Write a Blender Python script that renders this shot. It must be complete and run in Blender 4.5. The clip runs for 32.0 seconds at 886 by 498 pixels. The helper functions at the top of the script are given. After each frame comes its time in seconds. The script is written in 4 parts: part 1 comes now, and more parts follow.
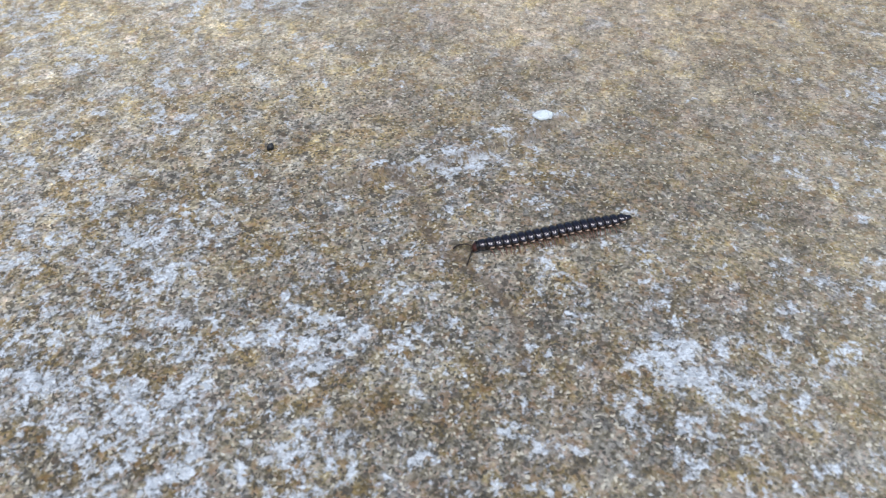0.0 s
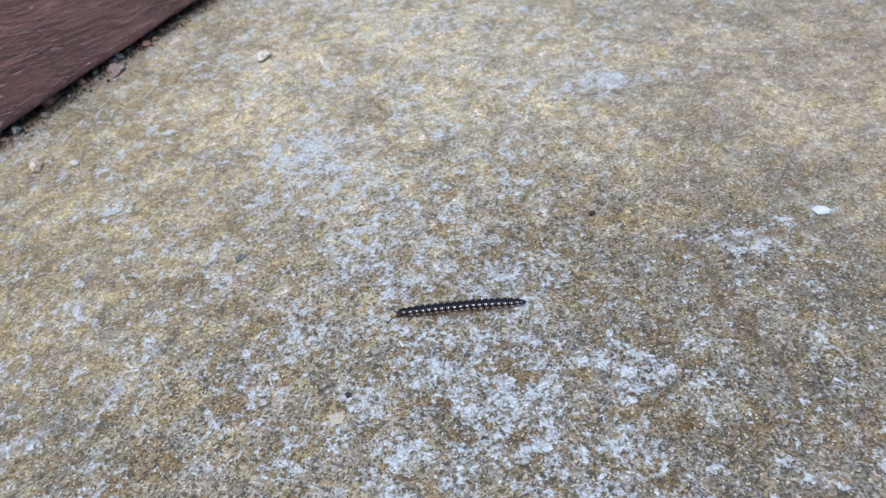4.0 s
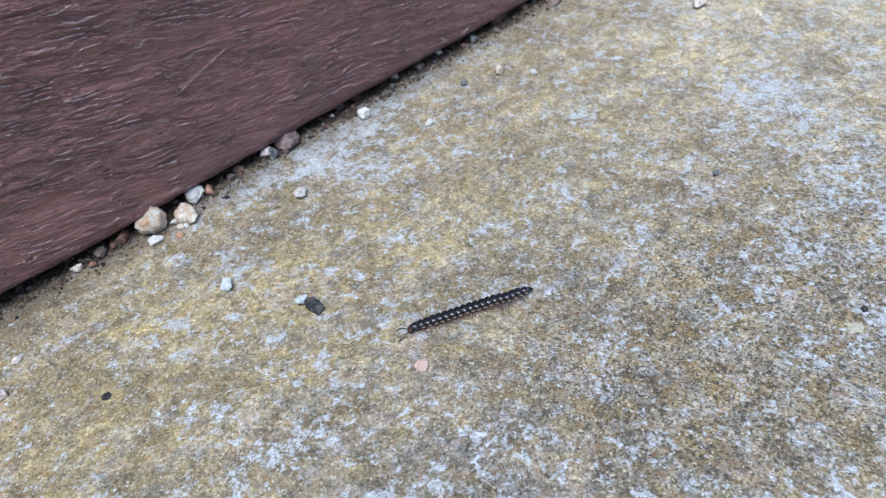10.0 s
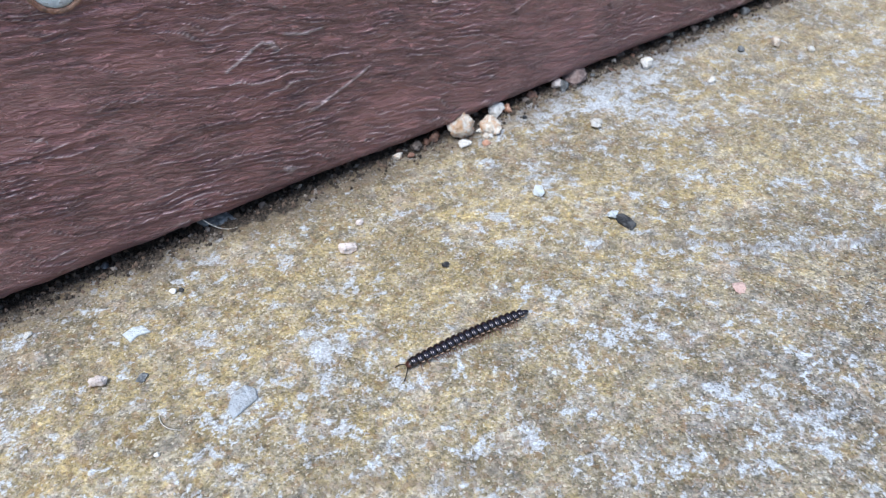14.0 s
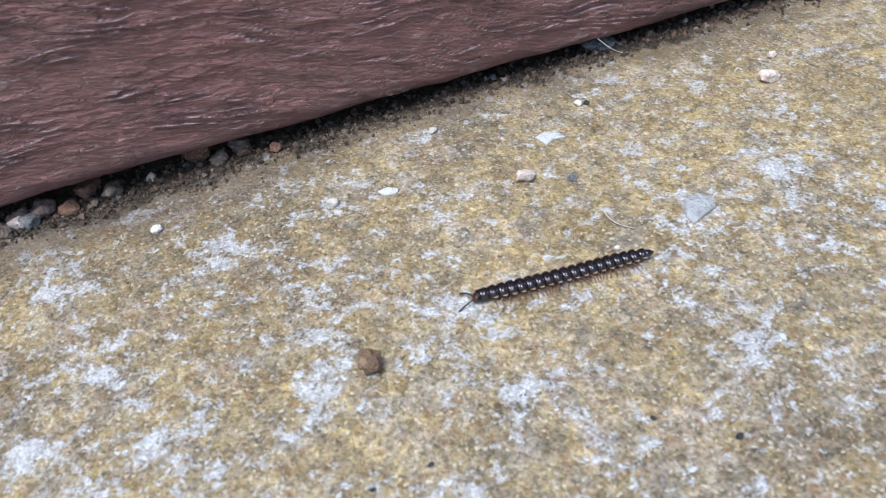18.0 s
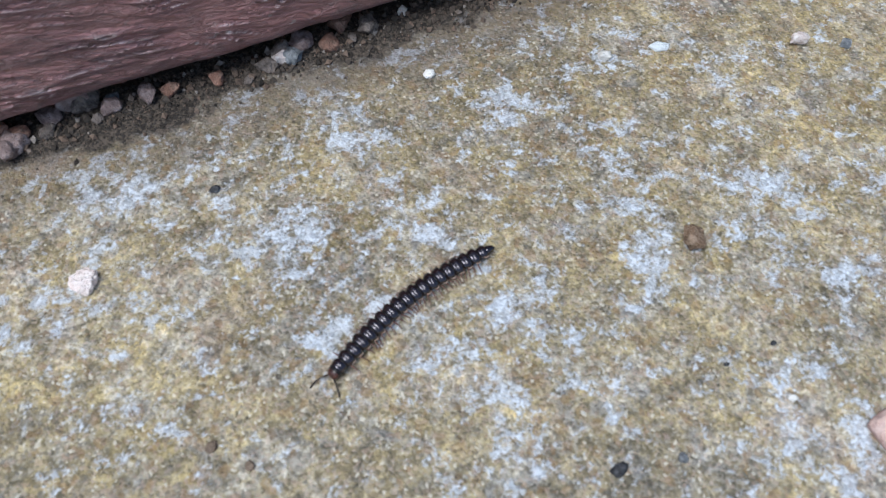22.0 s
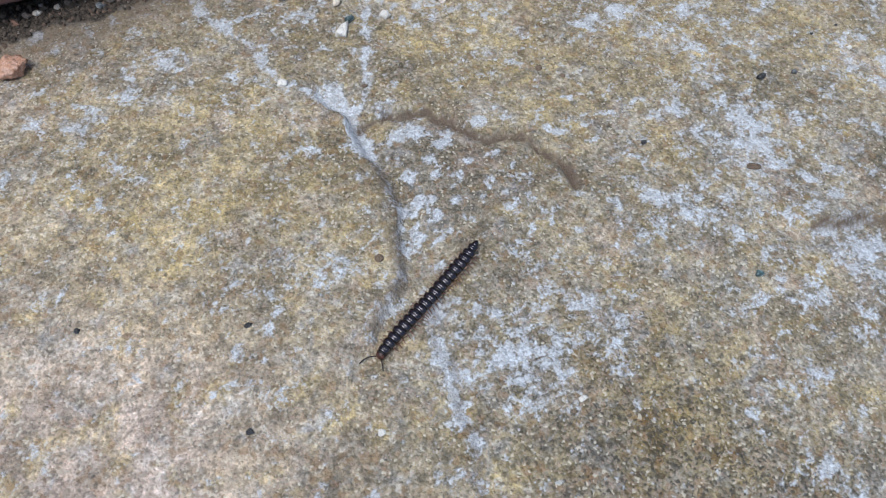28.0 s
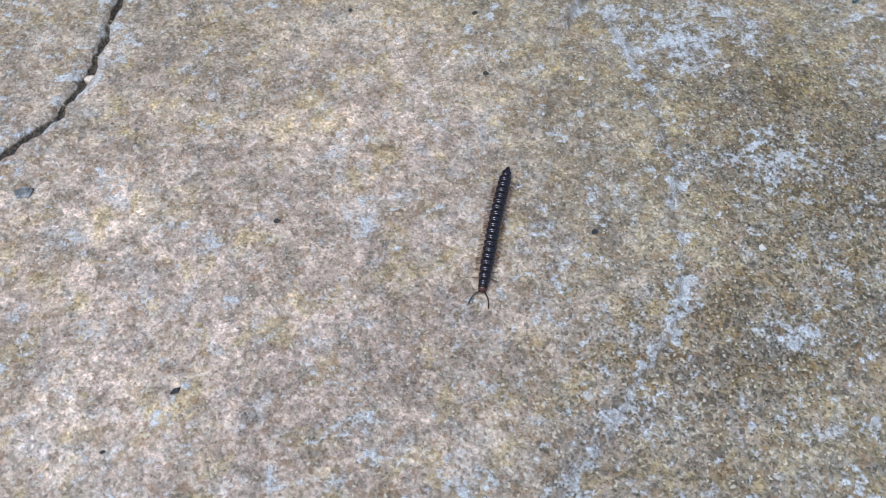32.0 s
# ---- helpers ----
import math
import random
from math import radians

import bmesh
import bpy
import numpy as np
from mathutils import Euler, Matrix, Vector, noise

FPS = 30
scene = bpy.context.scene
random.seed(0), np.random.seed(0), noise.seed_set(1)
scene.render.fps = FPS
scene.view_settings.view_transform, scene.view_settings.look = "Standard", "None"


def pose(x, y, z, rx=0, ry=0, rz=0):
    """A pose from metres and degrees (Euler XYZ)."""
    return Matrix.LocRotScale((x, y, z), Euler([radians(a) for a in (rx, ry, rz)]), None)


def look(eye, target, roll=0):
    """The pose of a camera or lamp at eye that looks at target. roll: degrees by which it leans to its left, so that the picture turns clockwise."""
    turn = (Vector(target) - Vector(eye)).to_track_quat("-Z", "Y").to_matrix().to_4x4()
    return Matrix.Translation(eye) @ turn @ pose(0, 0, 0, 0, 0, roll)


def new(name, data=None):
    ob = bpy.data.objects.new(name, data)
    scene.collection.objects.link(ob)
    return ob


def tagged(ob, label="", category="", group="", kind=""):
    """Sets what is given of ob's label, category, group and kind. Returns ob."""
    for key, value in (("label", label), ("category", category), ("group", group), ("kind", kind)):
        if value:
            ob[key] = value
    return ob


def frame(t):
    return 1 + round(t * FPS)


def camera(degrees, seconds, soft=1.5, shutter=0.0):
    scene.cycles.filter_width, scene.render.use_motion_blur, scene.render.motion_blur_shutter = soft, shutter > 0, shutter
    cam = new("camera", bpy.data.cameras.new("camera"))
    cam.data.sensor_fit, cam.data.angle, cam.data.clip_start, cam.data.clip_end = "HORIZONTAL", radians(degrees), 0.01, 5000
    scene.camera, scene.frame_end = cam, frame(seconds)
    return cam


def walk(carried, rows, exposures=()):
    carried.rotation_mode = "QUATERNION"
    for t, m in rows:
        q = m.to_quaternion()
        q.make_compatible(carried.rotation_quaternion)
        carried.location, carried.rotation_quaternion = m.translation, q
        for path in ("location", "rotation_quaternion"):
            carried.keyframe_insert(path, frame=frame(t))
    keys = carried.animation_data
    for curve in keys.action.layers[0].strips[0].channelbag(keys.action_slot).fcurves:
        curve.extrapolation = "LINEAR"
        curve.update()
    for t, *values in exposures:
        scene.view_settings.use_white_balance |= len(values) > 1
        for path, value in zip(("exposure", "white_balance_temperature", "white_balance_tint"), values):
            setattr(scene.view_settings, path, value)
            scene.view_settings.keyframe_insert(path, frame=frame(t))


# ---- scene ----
# ---- camera and walk ----
cam = camera(59.259, 32.0, soft=1.2)
cam.data.dof.use_dof = True
cam.data.dof.focus_distance = 0.110
cam.data.dof.aperture_fstop = 58.0
PATH = [
    (0.0, (0.06728, -0.05867, 0.06596), (0.13941, -0.04886, -0.00260), 0.174),
    (0.5, (0.06142, -0.05562, 0.06804), (0.13332, -0.04394, -0.00047), 1.658),
    (1.0, (0.05402, -0.04966, 0.07435), (0.12522, -0.03652, 0.00537), 3.360),
    (1.5, (0.05204, -0.04739, 0.08550), (0.12193, -0.03182, 0.01569), 3.358),
    (2.0, (0.05133, -0.05016, 0.08919), (0.12123, -0.03145, 0.02017), 2.354),
    (2.5, (0.04650, -0.04778, 0.09567), (0.11632, -0.02505, 0.02778), 0.788),
    (4.5, (0.03798, -0.04655, 0.09059), (0.10471, -0.00970, 0.02586), -5.982),
    (5.0, (0.02863, -0.04083, 0.09193), (0.09471, -0.00185, 0.02780), -5.598),
    (5.5, (0.02423, -0.03943, 0.09291), (0.08958, 0.00149, 0.02923), -6.125),
    (6.0, (0.02614, -0.03924, 0.10209), (0.09107, 0.00374, 0.03934), -6.594),
    (6.5, (0.02065, -0.03898, 0.10226), (0.08399, 0.00703, 0.04005), -6.792),
    (7.0, (0.01246, -0.02690, 0.10171), (0.07429, 0.02082, 0.03925), -5.488),
    (7.5, (0.01164, -0.02659, 0.09681), (0.07251, 0.02244, 0.03444), -5.350),
    (8.0, (0.01102, -0.02608, 0.09539), (0.07146, 0.02311, 0.03271), -4.916),
    (8.5, (0.01081, -0.02289, 0.09126), (0.07046, 0.02721, 0.02855), -4.871),
    (9.0, (0.01097, -0.01922, 0.08598), (0.06860, 0.03223, 0.02248), -5.261),
    (9.5, (0.00587, -0.01599, 0.08457), (0.06142, 0.03772, 0.02108), -5.793),
    (10.0, (0.00113, -0.01384, 0.08519), (0.05548, 0.04174, 0.02228), -6.061),
    (10.5, (-0.00470, -0.01419, 0.08481), (0.04896, 0.04198, 0.02184), -5.064),
    (11.0, (-0.00976, -0.00752, 0.08562), (0.04286, 0.04872, 0.02185), -3.616),
    (11.5, (-0.02070, 0.00091, 0.08426), (0.03020, 0.05794, 0.01979), -2.659),
    (12.0, (-0.02906, 0.01122, 0.08165), (0.01972, 0.07053, 0.01760), -2.369),
    (12.5, (-0.02784, 0.00786, 0.08046), (0.01910, 0.06871, 0.01648), -2.705),
    (13.0, (-0.03329, -0.00082, 0.08043), (0.01263, 0.06114, 0.01676), -2.767),
    (13.5, (-0.03528, -0.00083, 0.08205), (0.01016, 0.06149, 0.01840), -2.073),
    (14.0, (-0.03831, 0.00021, 0.08440), (0.00700, 0.06246, 0.02059), -1.335),
    (14.5, (-0.04427, 0.00088, 0.08183), (0.00109, 0.06289, 0.01782), -0.507),
    (16.5, (-0.06452, 0.01256, 0.05805), (-0.02640, 0.08141, -0.00364), -2.497),
    (17.0, (-0.07106, 0.01683, 0.05683), (-0.03704, 0.08688, -0.00590), -3.917),
    (17.5, (-0.07929, 0.01673, 0.05767), (-0.04789, 0.08716, -0.00599), -4.152),
    (18.0, (-0.07700, 0.01916, 0.05934), (-0.04703, 0.08837, -0.00633), -4.024),
    (18.5, (-0.07400, 0.01792, 0.05889), (-0.04362, 0.08408, -0.00967), -2.934),
    (19.0, (-0.07511, 0.02556, 0.05225), (-0.04625, 0.08595, -0.02205), -2.108),
    (19.5, (-0.08086, 0.04413, 0.05114), (-0.05406, 0.09652, -0.02971), 0.130),
    (20.0, (-0.08223, 0.04826, 0.05380), (-0.05980, 0.09164, -0.03346), 0.698),
    (20.5, (-0.08381, 0.04997, 0.05808), (-0.06213, 0.09104, -0.03048), 0.862),
    (21.0, (-0.09176, 0.04802, 0.06390), (-0.06870, 0.08986, -0.02395), 2.111),
    (21.5, (-0.10201, 0.03940, 0.06570), (-0.07822, 0.08582, -0.01962), 1.743),
    (22.0, (-0.10664, 0.04001, 0.06771), (-0.08338, 0.08855, -0.01657), 1.090),
    (22.5, (-0.11487, 0.03645, 0.06953), (-0.09305, 0.08580, -0.01466), -0.389),
    (23.0, (-0.13217, 0.02307, 0.07585), (-0.10974, 0.07194, -0.00846), 0.566),
    (23.5, (-0.13699, 0.01722, 0.08052), (-0.11476, 0.06617, -0.00380), 0.808),
    (24.0, (-0.14144, 0.01008, 0.08349), (-0.11860, 0.05917, -0.00059), 1.753),
    (24.5, (-0.14773, 0.00658, 0.09047), (-0.12479, 0.05580, 0.00650), 2.644),
    (25.0, (-0.15861, 0.00125, 0.09425), (-0.13620, 0.05156, 0.01078), 2.248),
    (25.5, (-0.16088, -0.00195, 0.09815), (-0.13889, 0.04840, 0.01460), 1.702),
    (26.0, (-0.16803, -0.01150, 0.10596), (-0.14579, 0.03897, 0.02254), 2.251),
    (26.5, (-0.17481, -0.01790, 0.10984), (-0.15272, 0.03205, 0.02607), 2.531),
    (28.5, (-0.17333, -0.00147, 0.08047), (-0.14496, 0.04364, -0.00415), 5.098),
    (29.0, (-0.17873, -0.00471, 0.07643), (-0.15110, 0.03955, -0.00888), 6.174),
    (29.5, (-0.19097, -0.00950, 0.07630), (-0.16410, 0.03314, -0.01007), 7.665),
    (30.0, (-0.19168, -0.01859, 0.08010), (-0.16546, 0.02653, -0.00521), 6.289),
    (30.5, (-0.20002, -0.02344, 0.08271), (-0.17457, 0.02360, -0.00179), 5.728),
    (31.0, (-0.20541, -0.02960, 0.08477), (-0.17981, 0.01784, 0.00054), 5.171),
    (31.5, (-0.21476, -0.03986, 0.08814), (-0.18851, 0.00741, 0.00402), 5.457),
    (32.0, (-0.22385, -0.04533, 0.09042), (-0.19819, 0.00114, 0.00567), 5.068),
]
walk(cam, [(t, look(eye, aim, roll)) for t, eye, aim, roll in PATH],
     exposures=[(0.0, 0.05, 6120, 6), (2.5, 0.0, 6070, 6), (6.0, 0.05, 5820, 4), (10.0, 0.13, 5740, 5), (12.5, 0.28, 5760, 6), (15.0, 0.32, 5970, 6), (18.0, 0.27, 6200, 8),
                (19.2, 0.08, 6170, 7), (20.5, -0.03, 5780, 5), (22.5, 0.05, 5870, 5), (24.5, 0.02, 6070, 6), (30.0, -0.12, 6020, 6), (32.0, -0.10, 5920, 5)])

# ---- light: open shade under a bright sky ----
SUN_FROM = Vector((-0.42, -0.17, 1.0)).normalized()
world = bpy.data.worlds.new("sky")
scene.world = world
world.use_nodes = True
sky = world.node_tree.nodes.new("ShaderNodeTexSky")
sky.sky_type = "NISHITA"
sky.sun_disc = False
sky.sun_elevation = math.asin(SUN_FROM.z)
sky.sun_rotation = math.atan2(SUN_FROM.x, SUN_FROM.y)
sky.air_density, sky.dust_density, sky.ozone_density = 1.0, 2.0, 1.0
back = world.node_tree.nodes["Background"]
world.node_tree.links.new(sky.outputs[0], back.inputs[0])
back.inputs[1].default_value = 0.135
sun = new("sun", bpy.data.lights.new("sun", "SUN"))
sun.data.energy = 2.75
sun.data.angle = radians(34)
sun.data.color = (1.0, 0.98, 0.96)
sun.matrix_world = look(SUN_FROM * 5, (0, 0, 0))

# ---- helpers of this scene ----
MM = 0.001


def lattice(ix, iy, seed):
    """A fixed random number from 0 to 1 for each lattice point."""
    h = (ix.astype(np.int64) * 374761393 + iy.astype(np.int64) * 668265263 + seed * 974634777) & 0x7FFFFFFF
    h = ((h ^ (h >> 13)) * 1274126177) & 0x7FFFFFFF
    h = ((h ^ (h >> 16)) * 1103515245) & 0x7FFFFFFF
    return (h ^ (h >> 15)) / 0x7FFFFFFF


def smooth_noise(x, y, seed=0):
    """Value noise from -1 to 1 over arrays x and y, with a period of about one unit."""
    x, y = np.asarray(x, float), np.asarray(y, float)
    ix, iy = np.floor(x), np.floor(y)
    fx, fy = x - ix, y - iy
    fx, fy = fx * fx * (3 - 2 * fx), fy * fy * (3 - 2 * fy)
    a, b = lattice(ix, iy, seed), lattice(ix + 1, iy, seed)
    c, d = lattice(ix, iy + 1, seed), lattice(ix + 1, iy + 1, seed)
    return 2 * (a + (b - a) * fx + (c - a) * fy + (a - b - c + d) * fx * fy) - 1


def layered(x, y, seed=0, octaves=3):
    """Several octaves of smooth noise."""
    total, size = 0.0, 1.0
    for k in range(octaves):
        total = total + size * smooth_noise(x * 2 ** k + 17.3 * k, y * 2 ** k - 9.1 * k, seed + k)
        size *= 0.5
    return total


def step(a, b, v):
    v = np.clip((v - a) / (b - a), 0, 1)
    return v * v * (3 - 2 * v)


def near_line(x, y, line):
    """Distance in mm from a polyline, the side (positive: left of its way) and how far along it the foot lies."""
    best = np.full(np.shape(x), 1e9)
    side, along, run = np.zeros(np.shape(x)), np.zeros(np.shape(x)), 0.0
    for (ax, ay), (bx, by) in zip(line[:-1], line[1:]):
        dx, dy = bx - ax, by - ay
        n = math.hypot(dx, dy)
        u = np.clip(((x - ax) * dx + (y - ay) * dy) / n ** 2, 0, 1)
        d = np.hypot(x - ax - u * dx, y - ay - u * dy)
        closer = d < best
        best = np.where(closer, d, best)
        side = np.where(closer, np.sign(dx * (y - ay) - dy * (x - ax)), side)
        along = np.where(closer, run + u * n, along)
        run += n
    return best, side, along


# ---- materials ----
class Nodes:
    """A short way to write node materials."""

    def __init__(self, name):
        self.mat = bpy.data.materials.new(name)
        self.mat.use_nodes = True
        self.tree = self.mat.node_tree
        self.shader = self.tree.nodes["Principled BSDF"]
        self.where = self.tree.nodes.new("ShaderNodeTexCoord").outputs["Object"]

    def put(self, value, socket):
        if hasattr(value, "is_output"):
            self.tree.links.new(value, socket)
        else:
            socket.default_value = value

    def noise(self, scale, detail=2.0, rough=0.5, warp=0.0, at=None):
        n = self.tree.nodes.new("ShaderNodeTexNoise")
        self.put(at or self.where, n.inputs["Vector"])
        n.inputs["Scale"].default_value, n.inputs["Detail"].default_value = scale, detail
        n.inputs["Roughness"].default_value, n.inputs["Distortion"].default_value = rough, warp
        return n.outputs["Fac"]

    def cells(self, scale, feature="F1", out="Distance", at=None):
        n = self.tree.nodes.new("ShaderNodeTexVoronoi")
        n.feature = feature
        self.put(at or self.where, n.inputs["Vector"])
        n.inputs["Scale"].default_value = scale
        return n.outputs[out]

    def stretched(self, x, y, z, turn=(0, 0, 0)):
        """Places turned by those degrees, then scaled."""
        n = self.tree.nodes.new("ShaderNodeMapping")
        self.put(self.where, n.inputs["Vector"])
        n.inputs["Rotation"].default_value = [radians(a) for a in turn]
        m = self.tree.nodes.new("ShaderNodeMapping")
        self.put(n.outputs[0], m.inputs["Vector"])
        m.inputs["Scale"].default_value = (x, y, z)
        return m.outputs[0]

    def shifted(self, scale, reach):
        """Places moved about by up to that many metres, for uneven cells."""
        n = self.tree.nodes.new("ShaderNodeTexNoise")
        self.put(self.where, n.inputs["Vector"])
        n.inputs["Scale"].default_value = scale
        m = self.tree.nodes.new("ShaderNodeVectorMath")
        m.operation = "MULTIPLY_ADD"
        self.put(n.outputs["Color"], m.inputs[0])
        m.inputs[1].default_value = (reach, reach, reach)
        self.put(self.where, m.inputs[2])
        return m.outputs[0]

    def split(self, colour):
        n = self.tree.nodes.new("ShaderNodeSeparateColor")
        self.put(colour, n.inputs[0])
        return n.outputs[0], n.outputs[1], n.outputs[2]

    def grey(self, value):
        n = self.tree.nodes.new("ShaderNodeCombineColor")
        for k in range(3):
            self.put(value, n.inputs[k])
        return n.outputs[0]

    def math(self, kind, a, b=0.0, clamp=False):
        n = self.tree.nodes.new("ShaderNodeMath")
        n.operation, n.use_clamp = kind, clamp
        self.put(a, n.inputs[0]), self.put(b, n.inputs[1])
        return n.outputs[0]

    def ramp(self, v, a, b, lo=0.0, hi=1.0):
        n = self.tree.nodes.new("ShaderNodeMapRange")
        n.interpolation_type = "SMOOTHSTEP"
        self.put(v, n.inputs["Value"])
        for key, x in (("From Min", a), ("From Max", b), ("To Min", lo), ("To Max", hi)):
            self.put(x, n.inputs[key])
        return n.outputs[0]

    def mix(self, fac, a, b, blend="MIX"):
        n = self.tree.nodes.new("ShaderNodeMix")
        n.data_type, n.blend_type = "RGBA", blend
        self.put(fac, n.inputs["Factor"])
        self.put((*a, 1) if isinstance(a, tuple) else a, n.inputs["A"])
        self.put((*b, 1) if isinstance(b, tuple) else b, n.inputs["B"])
        return n.outputs["Result"]

    def field(self, name):
        n = self.tree.nodes.new("ShaderNodeAttribute")
        n.attribute_name = name
        return n.outputs["Fac"]

    def lot(self):
        return self.tree.nodes.new("ShaderNodeObjectInfo").outputs["Random"]

    def island(self):
        return self.tree.nodes.new("ShaderNodeNewGeometry").outputs["Random Per Island"]

    def bump(self, height, depth, strength=1.0):
        n = self.tree.nodes.new("ShaderNodeBump")
        n.inputs["Strength"].default_value, n.inputs["Distance"].default_value = strength, depth
        self.put(height, n.inputs["Height"])
        self.put(n.outputs[0], self.shader.inputs["Normal"])

    def done(self, colour, rough, spec=0.5, metal=0.0):
        self.put((*colour, 1) if isinstance(colour, tuple) else colour, self.shader.inputs["Base Color"])
        self.put(rough, self.shader.inputs["Roughness"])
        self.put(spec, self.shader.inputs["Specular IOR Level"])
        self.shader.inputs["Metallic"].default_value = metal
        return self.mat


def sandstone():
    n = Nodes("lichened sandstone")
    pale, ochre, rose, soil, stain_shade = (n.field(k) for k in ("pale", "ochre", "rose", "soil", "stain_shade"))
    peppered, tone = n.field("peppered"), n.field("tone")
    uneven = n.shifted(900, 0.0007)
    grain = n.noise(3600, 2, 0.65)
    sand = n.noise(1500, 2, 0.6)
    coarse = n.noise(420, 3, 0.55, 0.4)
    broad = n.noise(70, 4, 0.55, 0.3)
    one, two, three = n.split(n.cells(3300, out="Color", at=uneven))
    big, rare, odd = n.split(n.cells(1250, out="Color", at=uneven))
    # the bare stone: drab, ochre and rosy beds
    base = n.mix(n.ramp(broad, 0.35, 0.65), (0.178, 0.150, 0.104), (0.272, 0.236, 0.172))
    tint = n.math("ADD", ochre, n.math("MULTIPLY", n.math("SUBTRACT", broad, 0.5), 0.9))
    base = n.mix(n.ramp(n.math("MULTIPLY", tint, n.ramp(coarse, 0.25, 0.6, 0.5, 1.0)), 0.05, 0.95), base, (0.355, 0.280, 0.140))
    base = n.mix(n.math("MULTIPLY", rose, n.ramp(coarse, 0.3, 0.7, 0.6, 1.0)), base, (0.45, 0.345, 0.298))
    # a thin greyish film in drifts, and mottles of ochre, pink and blue-grey a few millimetres wide
    film = n.math("ADD", n.math("MULTIPLY", n.noise(180, 4, 0.65, 0.6), 0.7), n.math("MULTIPLY", sand, 0.3))
    base = n.mix(n.ramp(n.math("ADD", film, pale), 0.48, 0.61, 0, 0.45), base, (0.35, 0.34, 0.33))
    for scale, low, high, most, c in ((165, 0.52, 0.64, 0.55, (0.345, 0.262, 0.110)), (130, 0.54, 0.67, 0.40, (0.40, 0.305, 0.25)), (215, 0.55, 0.68, 0.45, (0.35, 0.36, 0.385))):
        base = n.mix(n.ramp(n.noise(scale, 4, 0.65, 0.5), low, high, 0, most), base, c)
    rusty = n.math("MULTIPLY", n.ramp(peppered, 0.0, 1.0, 0.25, 1.0), n.ramp(n.noise(190, 4, 0.6, 0.6), 0.50, 0.60, 0, 0.85))
    base = n.mix(rusty, base, (0.212, 0.150, 0.062))
    # tone from grain to grain, and over broad patches set by place
    shade = n.math("MULTIPLY", n.ramp(one, 0.0, 1.0, n.ramp(peppered, 0.0, 1.0, 0.80, 0.72), n.ramp(peppered, 0.0, 1.0, 1.22, 1.28)), n.ramp(sand, 0.3, 0.7, n.ramp(peppered, 0.0, 1.0, 0.76, 0.60), n.ramp(peppered, 0.0, 1.0, 1.24, 1.30)))
    shade = n.math("MULTIPLY", shade, n.ramp(big, 0.0, 1.0, 0.88, 1.14))
    shade = n.math("MULTIPLY", shade, n.ramp(coarse, 0.3, 0.7, 0.76, 1.24))
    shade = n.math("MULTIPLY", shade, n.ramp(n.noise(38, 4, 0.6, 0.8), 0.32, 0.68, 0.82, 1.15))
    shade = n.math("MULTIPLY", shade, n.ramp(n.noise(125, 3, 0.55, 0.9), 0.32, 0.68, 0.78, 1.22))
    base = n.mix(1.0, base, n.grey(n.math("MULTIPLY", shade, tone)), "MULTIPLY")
    # grains of several hues: pale, rosy, rusty and dark minerals, bright quartz
    base = n.mix(n.ramp(two, 0.70, 0.78, 0, 0.35), base, (0.40, 0.36, 0.30))
    base = n.mix(n.ramp(three, 0.82, 0.88, 0, 0.35), base, (0.46, 0.33, 0.26))
    base = n.mix(n.ramp(rare, 0.84, 0.90, 0, 0.35), base, (0.24, 0.125, 0.045))
    base = n.mix(n.math("MULTIPLY", n.ramp(three, 0.18, 0.12), n.ramp(peppered, 0.0, 1.0, 0.40, 0.8)), base, (0.045, 0.042, 0.036))
    base = n.mix(n.ramp(odd, 0.10, 0.07, 0, n.ramp(peppered, 0.0, 1.0, 0.28, 0.7)), base, (0.06, 0.052, 0.042))
    base = n.mix(n.ramp(two, 0.045, 0.035, 0, 0.65), base, (0.66, 0.60, 0.48))
    # pale crust: drifts of irregular flecks that break up into single grains at their edges
    drift = n.noise(95, 3, 0.6, 0.6)
    fleck = n.noise(330, 4, 0.60, 0.5)
    fine = n.noise(950, 3, 0.65, 0.4)
    crust = n.math("ADD", n.math("MULTIPLY", fleck, n.ramp(peppered, 0.0, 1.0, 0.50, 0.36)), n.math("MULTIPLY", drift, 0.24))
    crust = n.math("ADD", crust, n.math("MULTIPLY", fine, n.ramp(peppered, 0.0, 1.0, 0.26, 0.40)))
    crust = n.math("ADD", crust, n.math("MULTIPLY", n.math("SUBTRACT", one, 0.5), 0.045))
    crust = n.math("ADD", crust, n.math("MULTIPLY", n.math("SUBTRACT", odd, 0.5), 0.045))
    crust = n.math("ADD", crust, n.math("SUBTRACT", pale, n.math("MULTIPLY", rusty, 0.03)))
    mask = n.ramp(crust, 0.520, 0.605)
    cover = n.math("MULTIPLY", mask, n.ramp(one, 0.0, 0.5, 0.65, 1.0))
    crust_tone = n.mix(n.ramp(two, 0.1, 0.9), (0.42, 0.445, 0.485), (0.665, 0.695, 0.74))
    base = n.mix(n.math("MULTIPLY", cover, n.ramp(coarse, 0.35, 0.6, 0.7, 0.95)), base, crust_tone)
    # scattered dark specks
    speck = n.math("LESS_THAN", n.cells(430), n.ramp(n.noise(60, 2), 0.5, 0.8, 0.03, 0.20))
    base = n.mix(n.math("MULTIPLY", speck, 0.6), base, (0.05, 0.042, 0.035))
